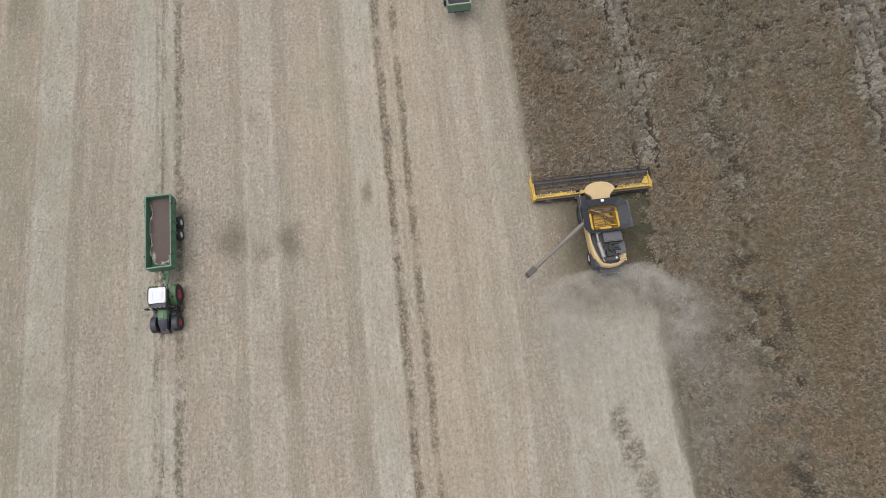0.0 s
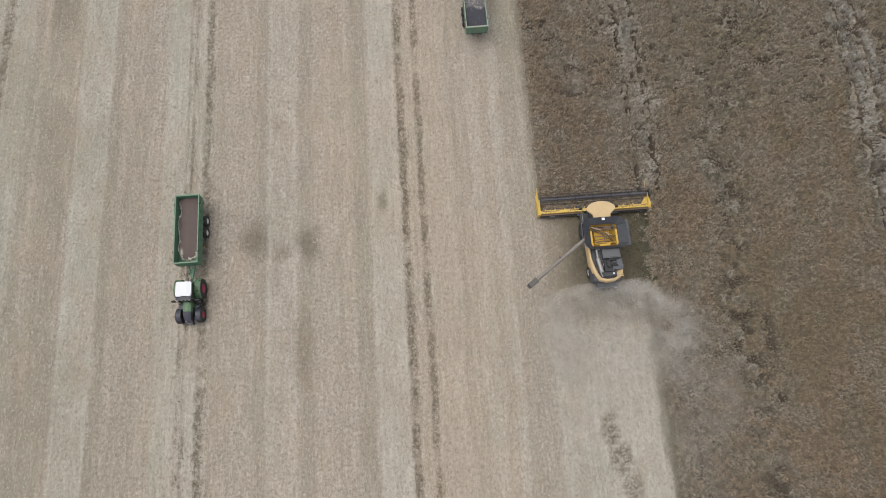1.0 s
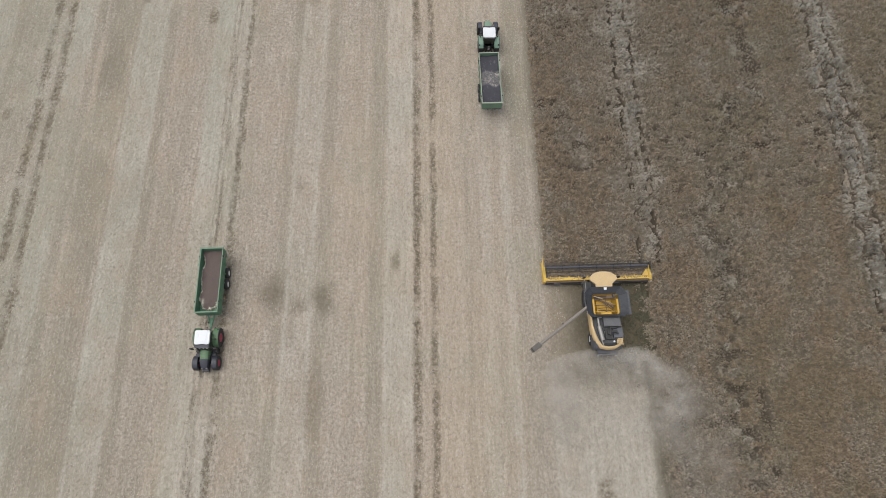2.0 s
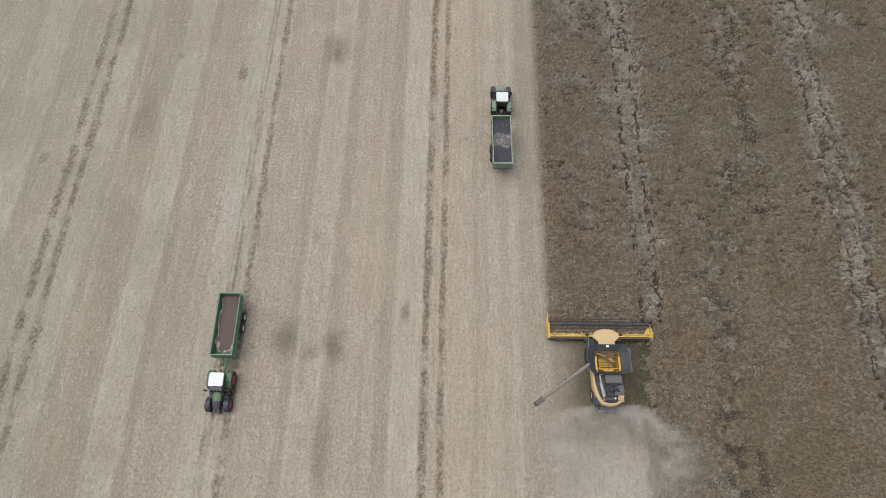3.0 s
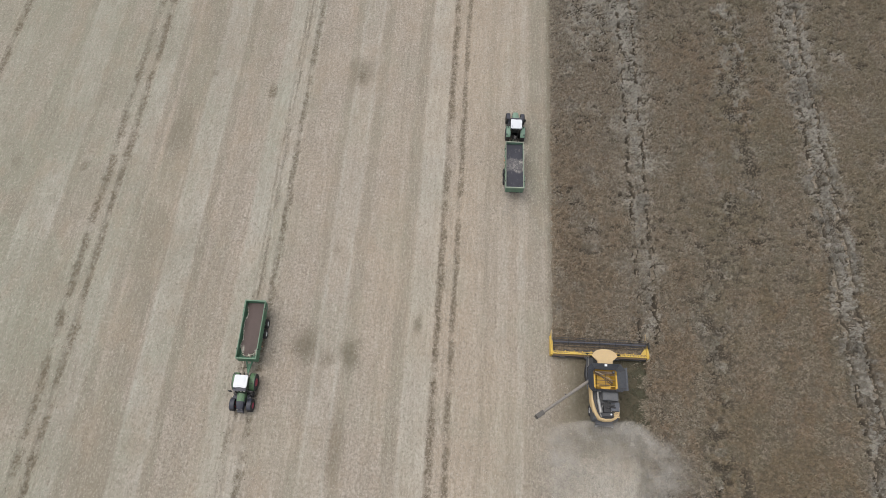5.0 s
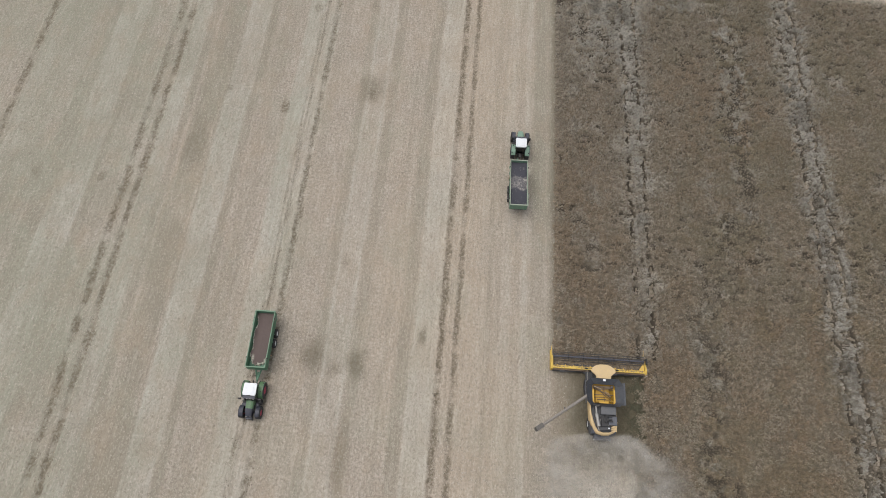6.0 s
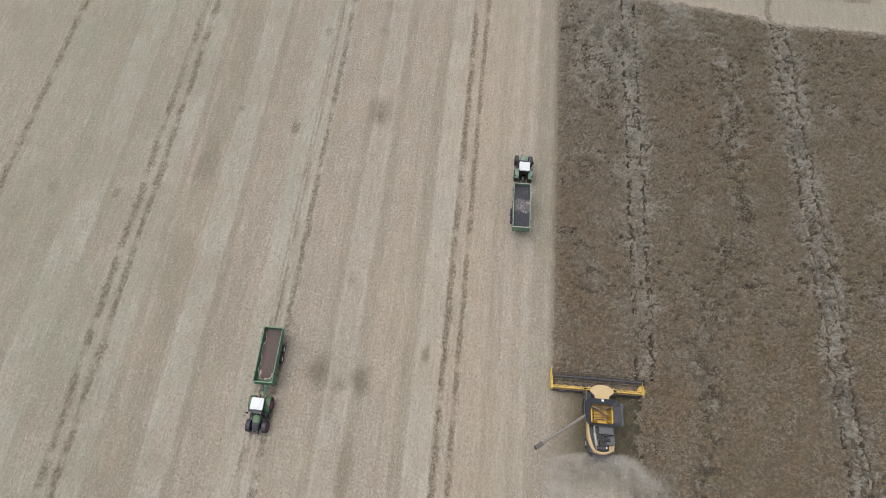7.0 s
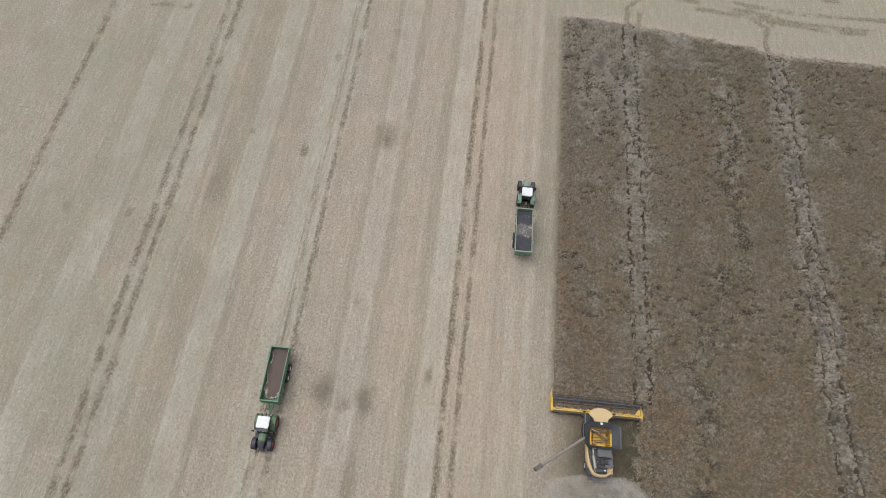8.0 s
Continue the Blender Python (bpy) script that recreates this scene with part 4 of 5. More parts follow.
    part("roof_hatch", prism([(x, y + q) for x, y in ((-0.5, -0.6), (0.5, -0.6), (0.5, 0.35), (-0.5, 0.35))], 3.0, 3.05, 0.03), M["white"], t)
    for sx in (-0.72, 0.72):
        part("roof_lamp", boxes((sx - 0.09, sx + 0.09, -0.98 + q, -0.88 + q, 2.82, 2.96), bevel=0.02), M["fender"], t)
        part("roof_lamp", boxes((sx - 0.1, sx + 0.1, 0.64 + q, 0.76 + q, 2.84, 2.97), bevel=0.02), M["fender"], t)
    for sx in (-0.4, 0.4):
        part("roof_rib", boxes((sx - 0.02, sx + 0.02, -0.5 + q, 0.25 + q, 3.05, 3.075), bevel=0.01), M["white"], t)
    part("visor", boxes((-0.74, 0.74, 0.66 + q, 1.0 + q, 2.72, 2.84)), M["fender"], t)
    for sx in (-0.6, -0.2, 0.2, 0.6):
        part("work_light", boxes((sx - 0.08, sx + 0.08, 0.98 + q, 1.05 + q, 2.74, 2.83), bevel=0.015), M["steel"], t)
    # rear mudguards
    for s in (-1, 1):
        part("rear_mudguard", arc_sheet(0.0, 0.98, 1.10, 12, 150, s * 0.72, s * 1.34, 0.05), paint, t)
        part("mudguard_panel", side_prism([(-0.8, 1.2), (-0.6, 1.85), (0.0, 2.03), (0.6, 1.85), (0.95, 1.2)], s * 0.72, s * 0.77), paint, t)
        part("front_mudguard", arc_sheet(2.75, 0.74, 0.86, 42, 150, s * 0.76, s * 1.26, 0.04), front_mat, t, "dark front mudguard")
        wheel(t, s * 1.06, 0.0, 0.98, 0.64, rim_mat, 20, "", s)
        wheel(t, s * 1.05, 2.75, 0.76, 0.66, rim_mat, 18, "", s)
        part("cab_step", boxes((s * 0.8 - 0.18, s * 0.8 + 0.18, 1.05, 1.6, 0.55, 1.15), bevel=0.03), M["black"], t)
        part("mirror_arm", tubes(((s * 0.72, 1.3, 2.65), (s * 1.25, 1.5, 2.6), 0.025), ((s * 1.25, 1.5, 2.62), (s * 1.25, 1.5, 2.1), 0.02)), M["black"], t)
        part("mirror", boxes((s * 1.25 - 0.16, s * 1.25 + 0.16, 1.42, 1.54, 2.0, 2.55)), M["black"], t)
        part("side_step", boxes((s * 1.0 - 0.2, s * 1.0 + 0.2, 1.15, 1.75, 0.5, 0.56), (s * 0.98 - 0.2, s * 0.98 + 0.2, 1.1, 1.7, 0.85, 0.9), (s * 0.95 - 0.2, s * 0.95 + 0.2, 1.05, 1.6, 1.18, 1.23), bevel=0.012), M["black"], t, "black cab steps")
        part("mudguard_lamp", boxes((s * 1.1 - 0.06, s * 1.1 + 0.06, 0.35, 0.45, 2.0, 2.22), bevel=0.02), M["black"], t)
        part("mudguard_lamp", boxes((s * 1.22 - 0.07, s * 1.22 + 0.07, -0.75, -0.62, 1.78, 1.92), bevel=0.02), M["black"], t)
        part("mudguard_edge", arc_sheet(0.0, 0.98, 1.115, 14, 148, s * 1.33, s * 1.37, 0.06), M["fender"], t)
        part("grab_rail", tubes(((s * 0.82, 1.55, 1.3), (s * 0.82, 1.42, 2.4), 0.02)), M["black"], t)
    part("battery_box", boxes((0.55, 1.1, 1.8, 2.15, 0.7, 1.3), bevel=0.05), M["fender"], t)
    part("tool_box", boxes((-1.0, -0.55, 1.8, 2.1, 0.7, 1.15), bevel=0.05), M["fender"], t)
    part("dashboard_cowl", boxes((-0.55, 0.55, 1.05, 1.5, 1.75, 2.05), bevel=0.08), M["black"], t)
    part("wiper", tubes(((-0.35, 1.62, 1.95), (0.2, 1.5, 2.45), 0.015)), M["black"], t)
    part("aerial", tubes(((-0.6, -0.25, 3.0), (-0.62, -0.3, 3.6), 0.012, 0.006)), M["black"], t)
    part("exhaust", tubes(((0.62, 1.62, 1.1), (0.62, 1.62, 2.65), 0.075), ((0.62, 1.62, 2.6), (0.66, 1.7, 2.85), 0.05)), M["steel"], t)
    for s in (-1, 1):
        part("lower_link", tubes(((s * 0.35, -0.5, 0.9), (s * 0.45, -1.25, 0.6), 0.05)), M["black"], t)
        part("lift_rod", tubes(((s * 0.3, -0.45, 1.3), (s * 0.42, -1.1, 0.65), 0.035)), M["black"], t)
    part("top_link", tubes(((0, -0.5, 1.2), (0, -1.1, 0.95), 0.04)), M["black"], t)
    for x in (-0.1, 0.0, 0.12):
        part("hydraulic_hose", tubes(((x, -0.6, 1.5), (x * 1.1, -1.0, 1.28), 0.025)), M["steel"], t)
    for s in (-1, 1):
        part("front_link", tubes(((s * 0.3, 3.2, 0.8), (s * 0.36, 3.72, 0.55), 0.05)), M["black"], t)
    part("front_weight", boxes((-0.36, 0.36, 3.42, 3.66, 0.6, 1.05), bevel=0.06), M["fender"], t, "dark front weight block")
    return t


def trailer(m, paint, rim_mat, label, load_kind, rail):
    """Origin under the middle of the body; drawbar towards +y."""
    t = thing("grain_trailer", m, label, "trailer", "grain trailers")
    L, W, z0, z1 = 3.68, 1.20, 1.55, 2.75
    part("floor", boxes((-W + 0.04, W - 0.04, -L + 0.05, L - 0.05, z0 - 0.08, z0)), paint, t)
    for s in (-1, 1):
        part("side_wall", boxes((s * W - 0.035, s * W + 0.035, -L + 0.06, L - 0.06, z0 - 0.1, z1)), paint, t)
        for i in range(7):
            y = -L + 0.55 + i * (2 * L - 1.1) / 6
            part("rib", side_prism([(y - 0.06, z0 - 0.1), (y - 0.06, z1 - 0.12), (y + 0.06, z1 - 0.12), (y + 0.06, z0 - 0.1)], s * (W + 0.036), s * (W + 0.12), 0.015), paint, t)
        part("top_rail", boxes((s * (W + 0.015) - 0.048, s * (W + 0.015) + 0.048, -L + 0.062, L - 0.072, z1, z1 + 0.11)), rail, t)
        part("chassis_rail", boxes((s * 0.45 - 0.08, s * 0.45 + 0.08, -L + 0.2, L - 0.3, 1.0, 1.44)), M["black"], t)
    part("front_wall", boxes((-W - 0.04, W + 0.04, L - 0.055, L + 0.02, z0 - 0.1, z1 + 0.02)), paint, t)
    part("front_rail", boxes((-W - 0.08, W + 0.08, L - 0.07, L + 0.05, z1 + 0.02, z1 + 0.12)), rail, t)
    part("tailgate", boxes((-W - 0.04, W + 0.04, -L - 0.02, -L + 0.055, z0 + 0.02, z1 + 0.02)), paint, t)
    part("rear_sill", boxes((-W, W, -L + 0.01, -L + 0.05, z0 - 0.14, z0 + 0.015)), M["fender"], t, "dark lower sill")
    part("tailgate_rail", boxes((-W - 0.1, W + 0.1, -L - 0.09, -L + 0.06, z1 + 0.02, z1 + 0.13)), rail, t)
    for sx in (-0.8, 0.0, 0.8):
        part("tailgate_rib", boxes((sx - 0.05, sx + 0.05, -L - 0.1, -L - 0.022, z0 + 0.06, z1 - 0.1), bevel=0.015), paint, t)
    for s in (-1, 1):
        part("tail_light", boxes((s * 1.05 - 0.14, s * 1.05 + 0.14, -L + 0.42, -L + 0.52, 1.2, 1.33)), M["red"], t)
        part("tailgate_ram", tubes(((s * (W + 0.11), -L + 0.1, z1 - 0.9), (s * (W + 0.11), -L + 1.2, z1 - 0.15), 0.045)), M["steel"], t)
    for s in (-1, 1):
        for y in (-1.42, -0.1):
            part("axle_hanger", boxes((s * 0.45 - 0.07, s * 0.45 + 0.07, y - 0.18, y + 0.18, 0.55, 1.05), bevel=0.02), M["black"], t)
    part("hinge_bar", tubes(((W + 0.1, -L + 0.1, z1 + 0.02), (W + 0.1, -L + 2.0, z1 + 0.02), 0.055)), paint, t, "green hinge bar")
    # drawbar
    bm = bmesh.new()
    for s in (-1, 1):
        tube(bm, (s * 0.45, L - 0.5, 1.1), (0, L + 1.25, 0.76), 0.1, seg=8)
    tube(bm, (0, L + 1.1, 0.72), (0, L + 1.75, 0.70), 0.07, seg=10)
    part("drawbar", bm, paint, t)
    part("drawbar_plate", boxes((-0.13, 0.13, L + 0.15, L + 1.2, 0.82, 0.92)), paint, t)
    part("stand", tubes(((0.25, L + 0.7, 0.2), (0.25, L + 0.7, 1.15), 0.05), ((0.25, L + 0.7, 0.16), (0.25, L + 0.7, 0.2), 0.12)), M["black"], t)
    for y in (-1.42, -0.1):
        part("axle", tubes(((-1.2, y, 0.58), (1.2, y, 0.58), 0.07)), M["black"], t)
    for s in (-1, 1):
        for y in (-1.42, -0.1):
            wheel(t, s * 1.24, y, 0.60, 0.44, rim_mat, 0, "", s)
        part("side_lamp", boxes((s * (W + 0.05) - 0.03, s * (W + 0.05) + 0.03, 1.6, 1.72, 1.0, 1.08), bevel=0.01), M["amber"], t)
        for y in (-2.7, 2.5):
            part("chain_hook", boxes((s * (W + 0.1) - 0.05, s * (W + 0.1) + 0.05, y - 0.07, y + 0.07, z1 - 0.05, z1 + 0.14), bevel=0.015), M["black"], t)
    # the load, heaped and levelled unevenly
    xs, ys = np.linspace(-W + 0.035, W - 0.035, 60), np.linspace(-L + 0.055, L - 0.055, 170)
    X, Y = np.meshgrid(xs, ys)
    if load_kind == "brown":
        X = -X
        Z = 2.02 + 0.12 * smooth(3.9, 0.5, Y) - 0.25 * smooth(2.2, 3.7, Y) + (fbm(X * 1.5, Y * 1.5, 5) - 0.5) * 0.14 - 0.10 * np.abs(X)
        edge = X + 1.06 - 0.18 * np.sin(Y * 2.1) * fbm(Y, X * 0, 3)
        edge = edge + (fbm(X / 0.16, Y / 0.28, 77) - 0.5) * 0.34
        chaff = np.exp(-(edge / 0.06) ** 2) * smooth(-3.5, -2.6, Y)
        rim = np.hypot((X + 0.05) / 1.2, (Y - 1.2) / 1.95) + (fbm(X / 0.2, Y / 0.2, 78) - 0.5) * 0.3
        chaff = np.maximum(chaff, np.exp(-((rim - 1.0) / 0.05) ** 2) * (Y > 1.6))
        chaff = np.maximum(chaff, 0.8 * np.exp(-((X + 0.76) / 0.16) ** 2 - ((Y - 2.3) / 0.32) ** 2))
        beyond = np.clip(smooth(0.0, -0.08, edge) * smooth(-3.4, -2.4, Y) + smooth(1.0, 1.06, rim) * (Y > 1.9), 0, 1)
        Z = np.where(beyond > 0.5, z0 - 0.07, Z)
        X = -X
        mat = M["grain_brown"]
    else:
        Z = 2.42 + 0.10 * np.cos(Y * 0.8) * np.cos(X) + (fbm(X * 1.2, Y * 1.2, 9) - 0.5) * 0.22
        streak = fbm(X / 0.3 + Y * 0.6, Y / 0.55, 15, 4)
        middle = smooth(1.25, 0.9, Y + 0.15 * np.sin(4 * X)) * smooth(-1.15, -0.75, Y + 0.2 * np.sin(3 * X))
        chaff = middle * (0.3 + 0.7 * smooth(0.5, 0.68, streak) * smooth(-0.5, 0.4, X)) + 0.2 * smooth(0.66, 0.8, streak)
        chaff = np.maximum(chaff, 0.7 * np.exp(-((Y + 0.05 - 0.25 * np.sin(3 * X)) / 0.06) ** 2))
        mat = M["grain_dark"]
    v = np.stack([X, Y, Z], -1).reshape(-1, 3)
    load = array_mesh("grain_load", v, grid_faces(60, 170), mat, {"chaff": np.clip(chaff, 0, 1).ravel()}, flat=False)
    load.matrix_world = m
    if load_kind == "brown":
        tagged(load, "brown threshed grain with a ragged pale chaff rim, lying in the trailer", "grain", kind="stuff")
    else:
        tagged(load, "dark grain with pale chaff streaks filling the trailer", "grain", kind="stuff")
    return t


# the pair parked on the tramline, nose towards -y
tractor(pose(-20.42, -8.95, 0, 0, 0, 180), M["green"], M["red"], "green tractor with white roof and red rims parked on stubble", M["fender"], M["fender"])
trailer(pose(-20.45, -2.85, 0, 0, 0, 180.6), M["trailer_green"], M["rim_grey"], "green tipping trailer part-filled with brown grain", "brown", M["rail_green"])
# the pair that drives along the crop
tractor(pose(11.85, 29.25, 0, 0, 0, 0), M["teal"], M["fender"], "dusty pale green tractor with white roof beside the crop", M["fender"], M["teal"])
trailer(pose(11.72, 22.95, 0, 0, 0, 1.0), M["trailer_teal"], M["rim_grey"], "weathered green trailer full of dark grain", "dark", M["rail_pale"])


# ---- combine harvester ----
def combine(m):
    c = thing("combine_harvester", m, "dusty yellow combine harvester with open grain tank and swung-out unloading tube", "combine harvester")
    # body
    body = [(1.6, 1.0), (1.6, 2.2), (-1.25, 2.2), (-1.3, 3.04), (-4.2, 3.02), (-4.65, 2.6), (-4.75, 1.7), (-4.4, 1.1), (-1.0, 0.8)]
    part("body", side_prism(body, -1.45, 1.45, 0.08), M["slate"], c, "dark grey machine body")
    for s in (-1, 1):
        panel = [(1.2, 1.2), (1.2, 2.95), (-2.6, 2.95), (-3.0, 2.5), (-3.1, 1.8), (-2.4, 1.5)]
        part("side_panel", side_prism(panel, s * 1.46, s * 1.58, 0.05), M["ochre"], c, "dusty yellow side panel")
    # curved yellow rim of the engine deck
    path = [(-1.75, -1.3), (-1.74, -2.4), (-1.62, -3.4), (-1.36, -4.2), (-0.9, -4.72), (-0.2, -4.92), (0.6, -4.86), (1.2, -4.55), (1.52, -4.0), (1.62, -3.3)]
    thick = [0.22, 0.25, 0.36, 0.38, 0.30, 0.30, 0.30, 0.28, 0.20, 0.10]
    bm = bmesh.new()
    rows = []
    for i, ((x, y), w) in enumerate(zip(path, thick)):
        a = Vector(path[max(0, i - 1)])
        b = Vector(path[min(len(path) - 1, i + 1)])
        d = (b - a).normalized()
        nrm = Vector((-d.y, d.x))
        prof = [(0, 2.55), (0, 3.12), (0.3 * w, 3.26), (0.75 * w, 3.28), (w, 3.16), (w, 2.9)]
        rows.append([bm.verts.new((x + nrm.x * o, y + nrm.y * o, z)) for o, z in prof])
    for p, q in zip(rows[:-1], rows[1:]):
        for j in range(6):
            bm.faces.new((p[j], p[(j + 1) % 6], q[(j + 1) % 6], q[j]))
    bm.faces.new(rows[0])
    bm.faces.new(rows[-1])
    part("rear_fairing", bm, M["ochre"], c, "dusty pale yellow curved fairing", 60)
    part("engine_deck", prism([(-1.45, -1.3), (-1.4, -3.0), (-1.05, -4.3), (1.1, -4.3), (1.5, -3.6), (1.55, -1.3)], 3.04, 3.10, 0.01), M["deck"], c)
    part("air_box", boxes((-0.45, 1.35, -2.55, -1.55, 3.1, 3.55), bevel=0.06), M["box_grey"], c)
    part("air_box_lid", boxes((-0.35, 1.25, -2.45, -1.65, 3.55, 3.60), bevel=0.02), M["box_grey"], c)
    part("radiator_screen", boxes((0.5, 1.5, -3.75, -2.75, 3.1, 3.42), bevel=0.05), M["slate"], c)
    part("engine_block", boxes((-0.35, 0.45, -3.9, -2.8, 3.1, 3.36), (-0.1, 0.3, -3.4, -2.9, 3.3, 3.55), (0.2, 0.9, -3.2, -3.0, 3.4, 3.58), bevel=0.05), M["black"], c)
    part("intake_pipe", tubes(((0.1, -2.7, 3.5), (0.9, -2.75, 3.52), 0.12), ((0.3, -3.3, 3.5), (1.0, -3.35, 3.5), 0.09), ((0.15, -2.7, 3.5), (0.15, -3.5, 3.5), 0.10)), M["black"], c)
    part("exhaust_muffler", tubes(((-0.72, -4.0, 3.46), (-0.95, -2.55, 3.46), 0.21, 0.21), ((-0.95, -2.55, 3.46), (-0.98, -2.35, 3.46), 0.21, 0.1)), M["silver"], c, "silver exhaust muffler")
    part("exhaust_pipe", tubes(((-0.95, -2.5, 3.44), (-1.0, -1.6, 3.5), 0.12), ((-1.0, -1.6, 3.5), (-0.6, -1.5, 3.45), 0.10)), M["silver"], c)
    part("tail_pipe", tubes(((-0.85, -3.9, 3.42), (-0.72, -4.5, 3.5), 0.07)), M["steel"], c)
    grate = bmesh.new()
    for i in range(6):
        box(grate, 0.82 + i * 0.11, 0.88 + i * 0.11, -4.5, -3.8, 3.26, 3.31)
    for i in range(4):
        box(grate, 0.80, 1.46, -4.46 + i * 0.2, -4.41 + i * 0.2, 3.265, 3.315)
    part("deck_grate", grate, M["ochre"], c, "yellow step grating")
    rng = random.Random(3)
    for i in range(7):
        x, y = rng.uniform(-0.5, 1.3), rng.uniform(-4.1, -2.7)
        a, b = (x, y, 3.16 + 0.3 * rng.random()), (x + rng.uniform(-0.5, 0.4), y + rng.uniform(-0.5, 0.5), 3.2 + 0.2 * rng.random())
        part("engine_hose", tubes((a, b, rng.uniform(0.025, 0.05))), M["black"] if i % 3 else M["steel"], c)
    for i in range(6):
        x, y, w = rng.uniform(-0.55, 1.2), rng.uniform(-4.2, -2.75), rng.uniform(0.07, 0.16)
        part("engine_bracket", boxes((x - w, x + w, y - w * 0.7, y + w * 0.7, 3.1, 3.2 + 0.25 * rng.random())), M["slate"] if i % 2 else M["black"], c)
    part("filler_cap", tubes(((0.55, -4.1, 3.1), (0.55, -4.1, 3.2), 0.1)), M["white"], c)
    # straw chopper and spreader
    part("chopper", boxes((-0.95, 1.0, -5.1, -4.7, 1.1, 1.9), (-1.1, 1.15, -5.3, -5.1, 1.55, 1.7), bevel=0.05), M["slate"], c)
    for i in range(9):
        x = -1.0 + i * 0.26
        part("spreader_vane", boxes((x - 0.015, x + 0.015, -5.42, -5.1, 1.15, 1.4), bevel=0), M["deck"], c)
    for s in (-1, 1):
        part("tail_light", boxes((s * 0.95 - 0.1, s * 0.95 + 0.1, -5.34, -5.30, 1.57, 1.68), bevel=0.01), M["white"], c)
    # grain tank
    tank = thing_part("grain_tank", c, (0, 0, 0))
    bm = bmesh.new()
    inner = [(-1.38, -1.25), (1.38, -1.25), (1.38, 1.05), (-1.38, 1.05)]
    floor_ = [(-0.75, -0.9), (0.75, -0.9), (0.75, 0.7), (-0.75, 0.7)]
    hi = [bm.verts.new((x, y, 3.5)) for x, y in inner]
    lo = [bm.verts.new((x, y, 2.65)) for x, y in floor_]
    for i in range(4):
        bm.faces.new((hi[i], hi[(i + 1) % 4], lo[(i + 1) % 4], lo[i]))
    bm.faces.new(lo)
    bmesh.ops.solidify(bm, geom=bm.faces[:], thickness=-0.04)
    part("tank_lining", bm, M["tank_yellow"], tank, "yellow grain tank inside")
    part("tank_floor", boxes((-0.82, 0.82, -0.96, 0.76, 2.67, 2.72), bevel=0.01), M["tank_yellow"], tank)
    for y, mat in ((-0.85, M["tank_yellow"]), (-0.15, M["brown_steel"]), (0.5, M["brown_steel"])):
        part("tank_bar", boxes((-1.3, 1.3, y - 0.035, y + 0.035, 3.22, 3.30), bevel=0.015), mat, tank)
    for x in (-1.3, 1.3):
        part("side_rail", boxes((x - 0.1, x + 0.1, -1.2, 0.45, 3.36, 3.5), bevel=0.03), M["tank_yellow"], tank)
    part("fill_auger", tubes(((-1.15, 0.75, 2.95), (0.15, 0.0, 3.5), 0.08), ((0.15, 0.0, 3.5), (0.85, -0.5, 3.4), 0.09)), M["brown_steel"], tank, "brown worn filling auger")
    part("auger_guard", boxes((-1.2, 0.2, 0.80, 0.88, 3.3, 3.42), (0.02, 0.08, -1.1, 0.9, 3.32, 3.4), (-0.7, 0.3, -0.74, -0.69, 3.32, 3.4)), M["brown_steel"], tank)
    part("tank_brace", tubes(((-1.25, 0.95, 3.4), (1.15, -1.0, 3.2), 0.04)), M["brown_steel"], tank)
    part("tank_brace", tubes(((-1.2, -0.6, 3.35), (0.9, -0.35, 3.3), 0.03)), M["brown_steel"], tank)
    part("tank_brace", tubes(((-1.2, 0.8, 3.5), (-0.25, 0.42, 3.62), 0.06)), M["tan_rod"], tank, "worn tan tube")
    part("tank_brace", tubes(((0.1, 0.15, 3.7), (0.75, -0.2, 3.66), 0.05)), M["tan_rod"], tank, "worn tan tube")
    part("tank_step", boxes((-0.55, 0.55, -1.2, -0.98, 3.3, 3.42), bevel=0.04), M["tank_yellow"], tank)
    part("cross_auger", tubes(((-0.7, -0.7, 2.78), (0.72, -0.7, 2.78), 0.09)), M["brown_steel"], tank)
    # the opened covers form a wide dark collar
    outer = [(-1.75, -1.62), (1.75, -1.62), (2.32, -1.15), (2.32, 1.0), (1.75, 1.72), (-1.75, 1.72), (-2.14, 1.0), (-2.14, -1.15)]
    inner8 = [(-1.2, -1.27), (1.2, -1.27), (1.4, -1.05), (1.4, 0.85), (1.2, 1.07), (-1.2, 1.07), (-1.4, 0.85), (-1.4, -1.05)]
    for i in range(8):
        j = (i + 1) % 8
        bm = bmesh.new()
        q = [bm.verts.new((*inner8[i], 3.52)), bm.verts.new((*inner8[j], 3.52)), bm.verts.new((*outer[j], 3.95)), bm.verts.new((*outer[i], 3.95))]
        bm.faces.new(q)
        bmesh.ops.solidify(bm, geom=bm.faces[:], thickness=0.05)
        part("tank_cover", bm, M["slate"], tank, "dark grey opened tank cover")
    for b in ((-1.55, -1.43, -1.4, 1.2, 2.9, 3.5), (1.43, 1.55, -1.4, 1.2, 2.9, 3.5), (-1.42, 1.42, -1.42, -1.3, 2.9, 3.5), (-1.42, 1.42, 1.1, 1.22, 2.9, 3.5)):
        part("tank_wall", boxes(b, bevel=0.01), M["slate"], tank)
    for s in (-1, 1):
        part("side_flap", prism([(s * 2.15, -1.35), (s * 2.45 + 0.2, -1.3), (s * 2.43 + 0.2, 1.45), (s * 2.15, 1.3)], 3.50, 3.56, 0.01), M["slate"], tank, "dark grey side flap")
    for sx in (-1, 1):
        for y in (-1.0, 0.8):
            part("collar_strut", tubes(((sx * 2.0, y, 3.0), (sx * 2.3, y, 3.9), 0.03)), M["deck"], tank)
    for i in range(8):
        a, b = Vector((*outer[i], 3.96)), Vector((*inner8[i], 3.54))
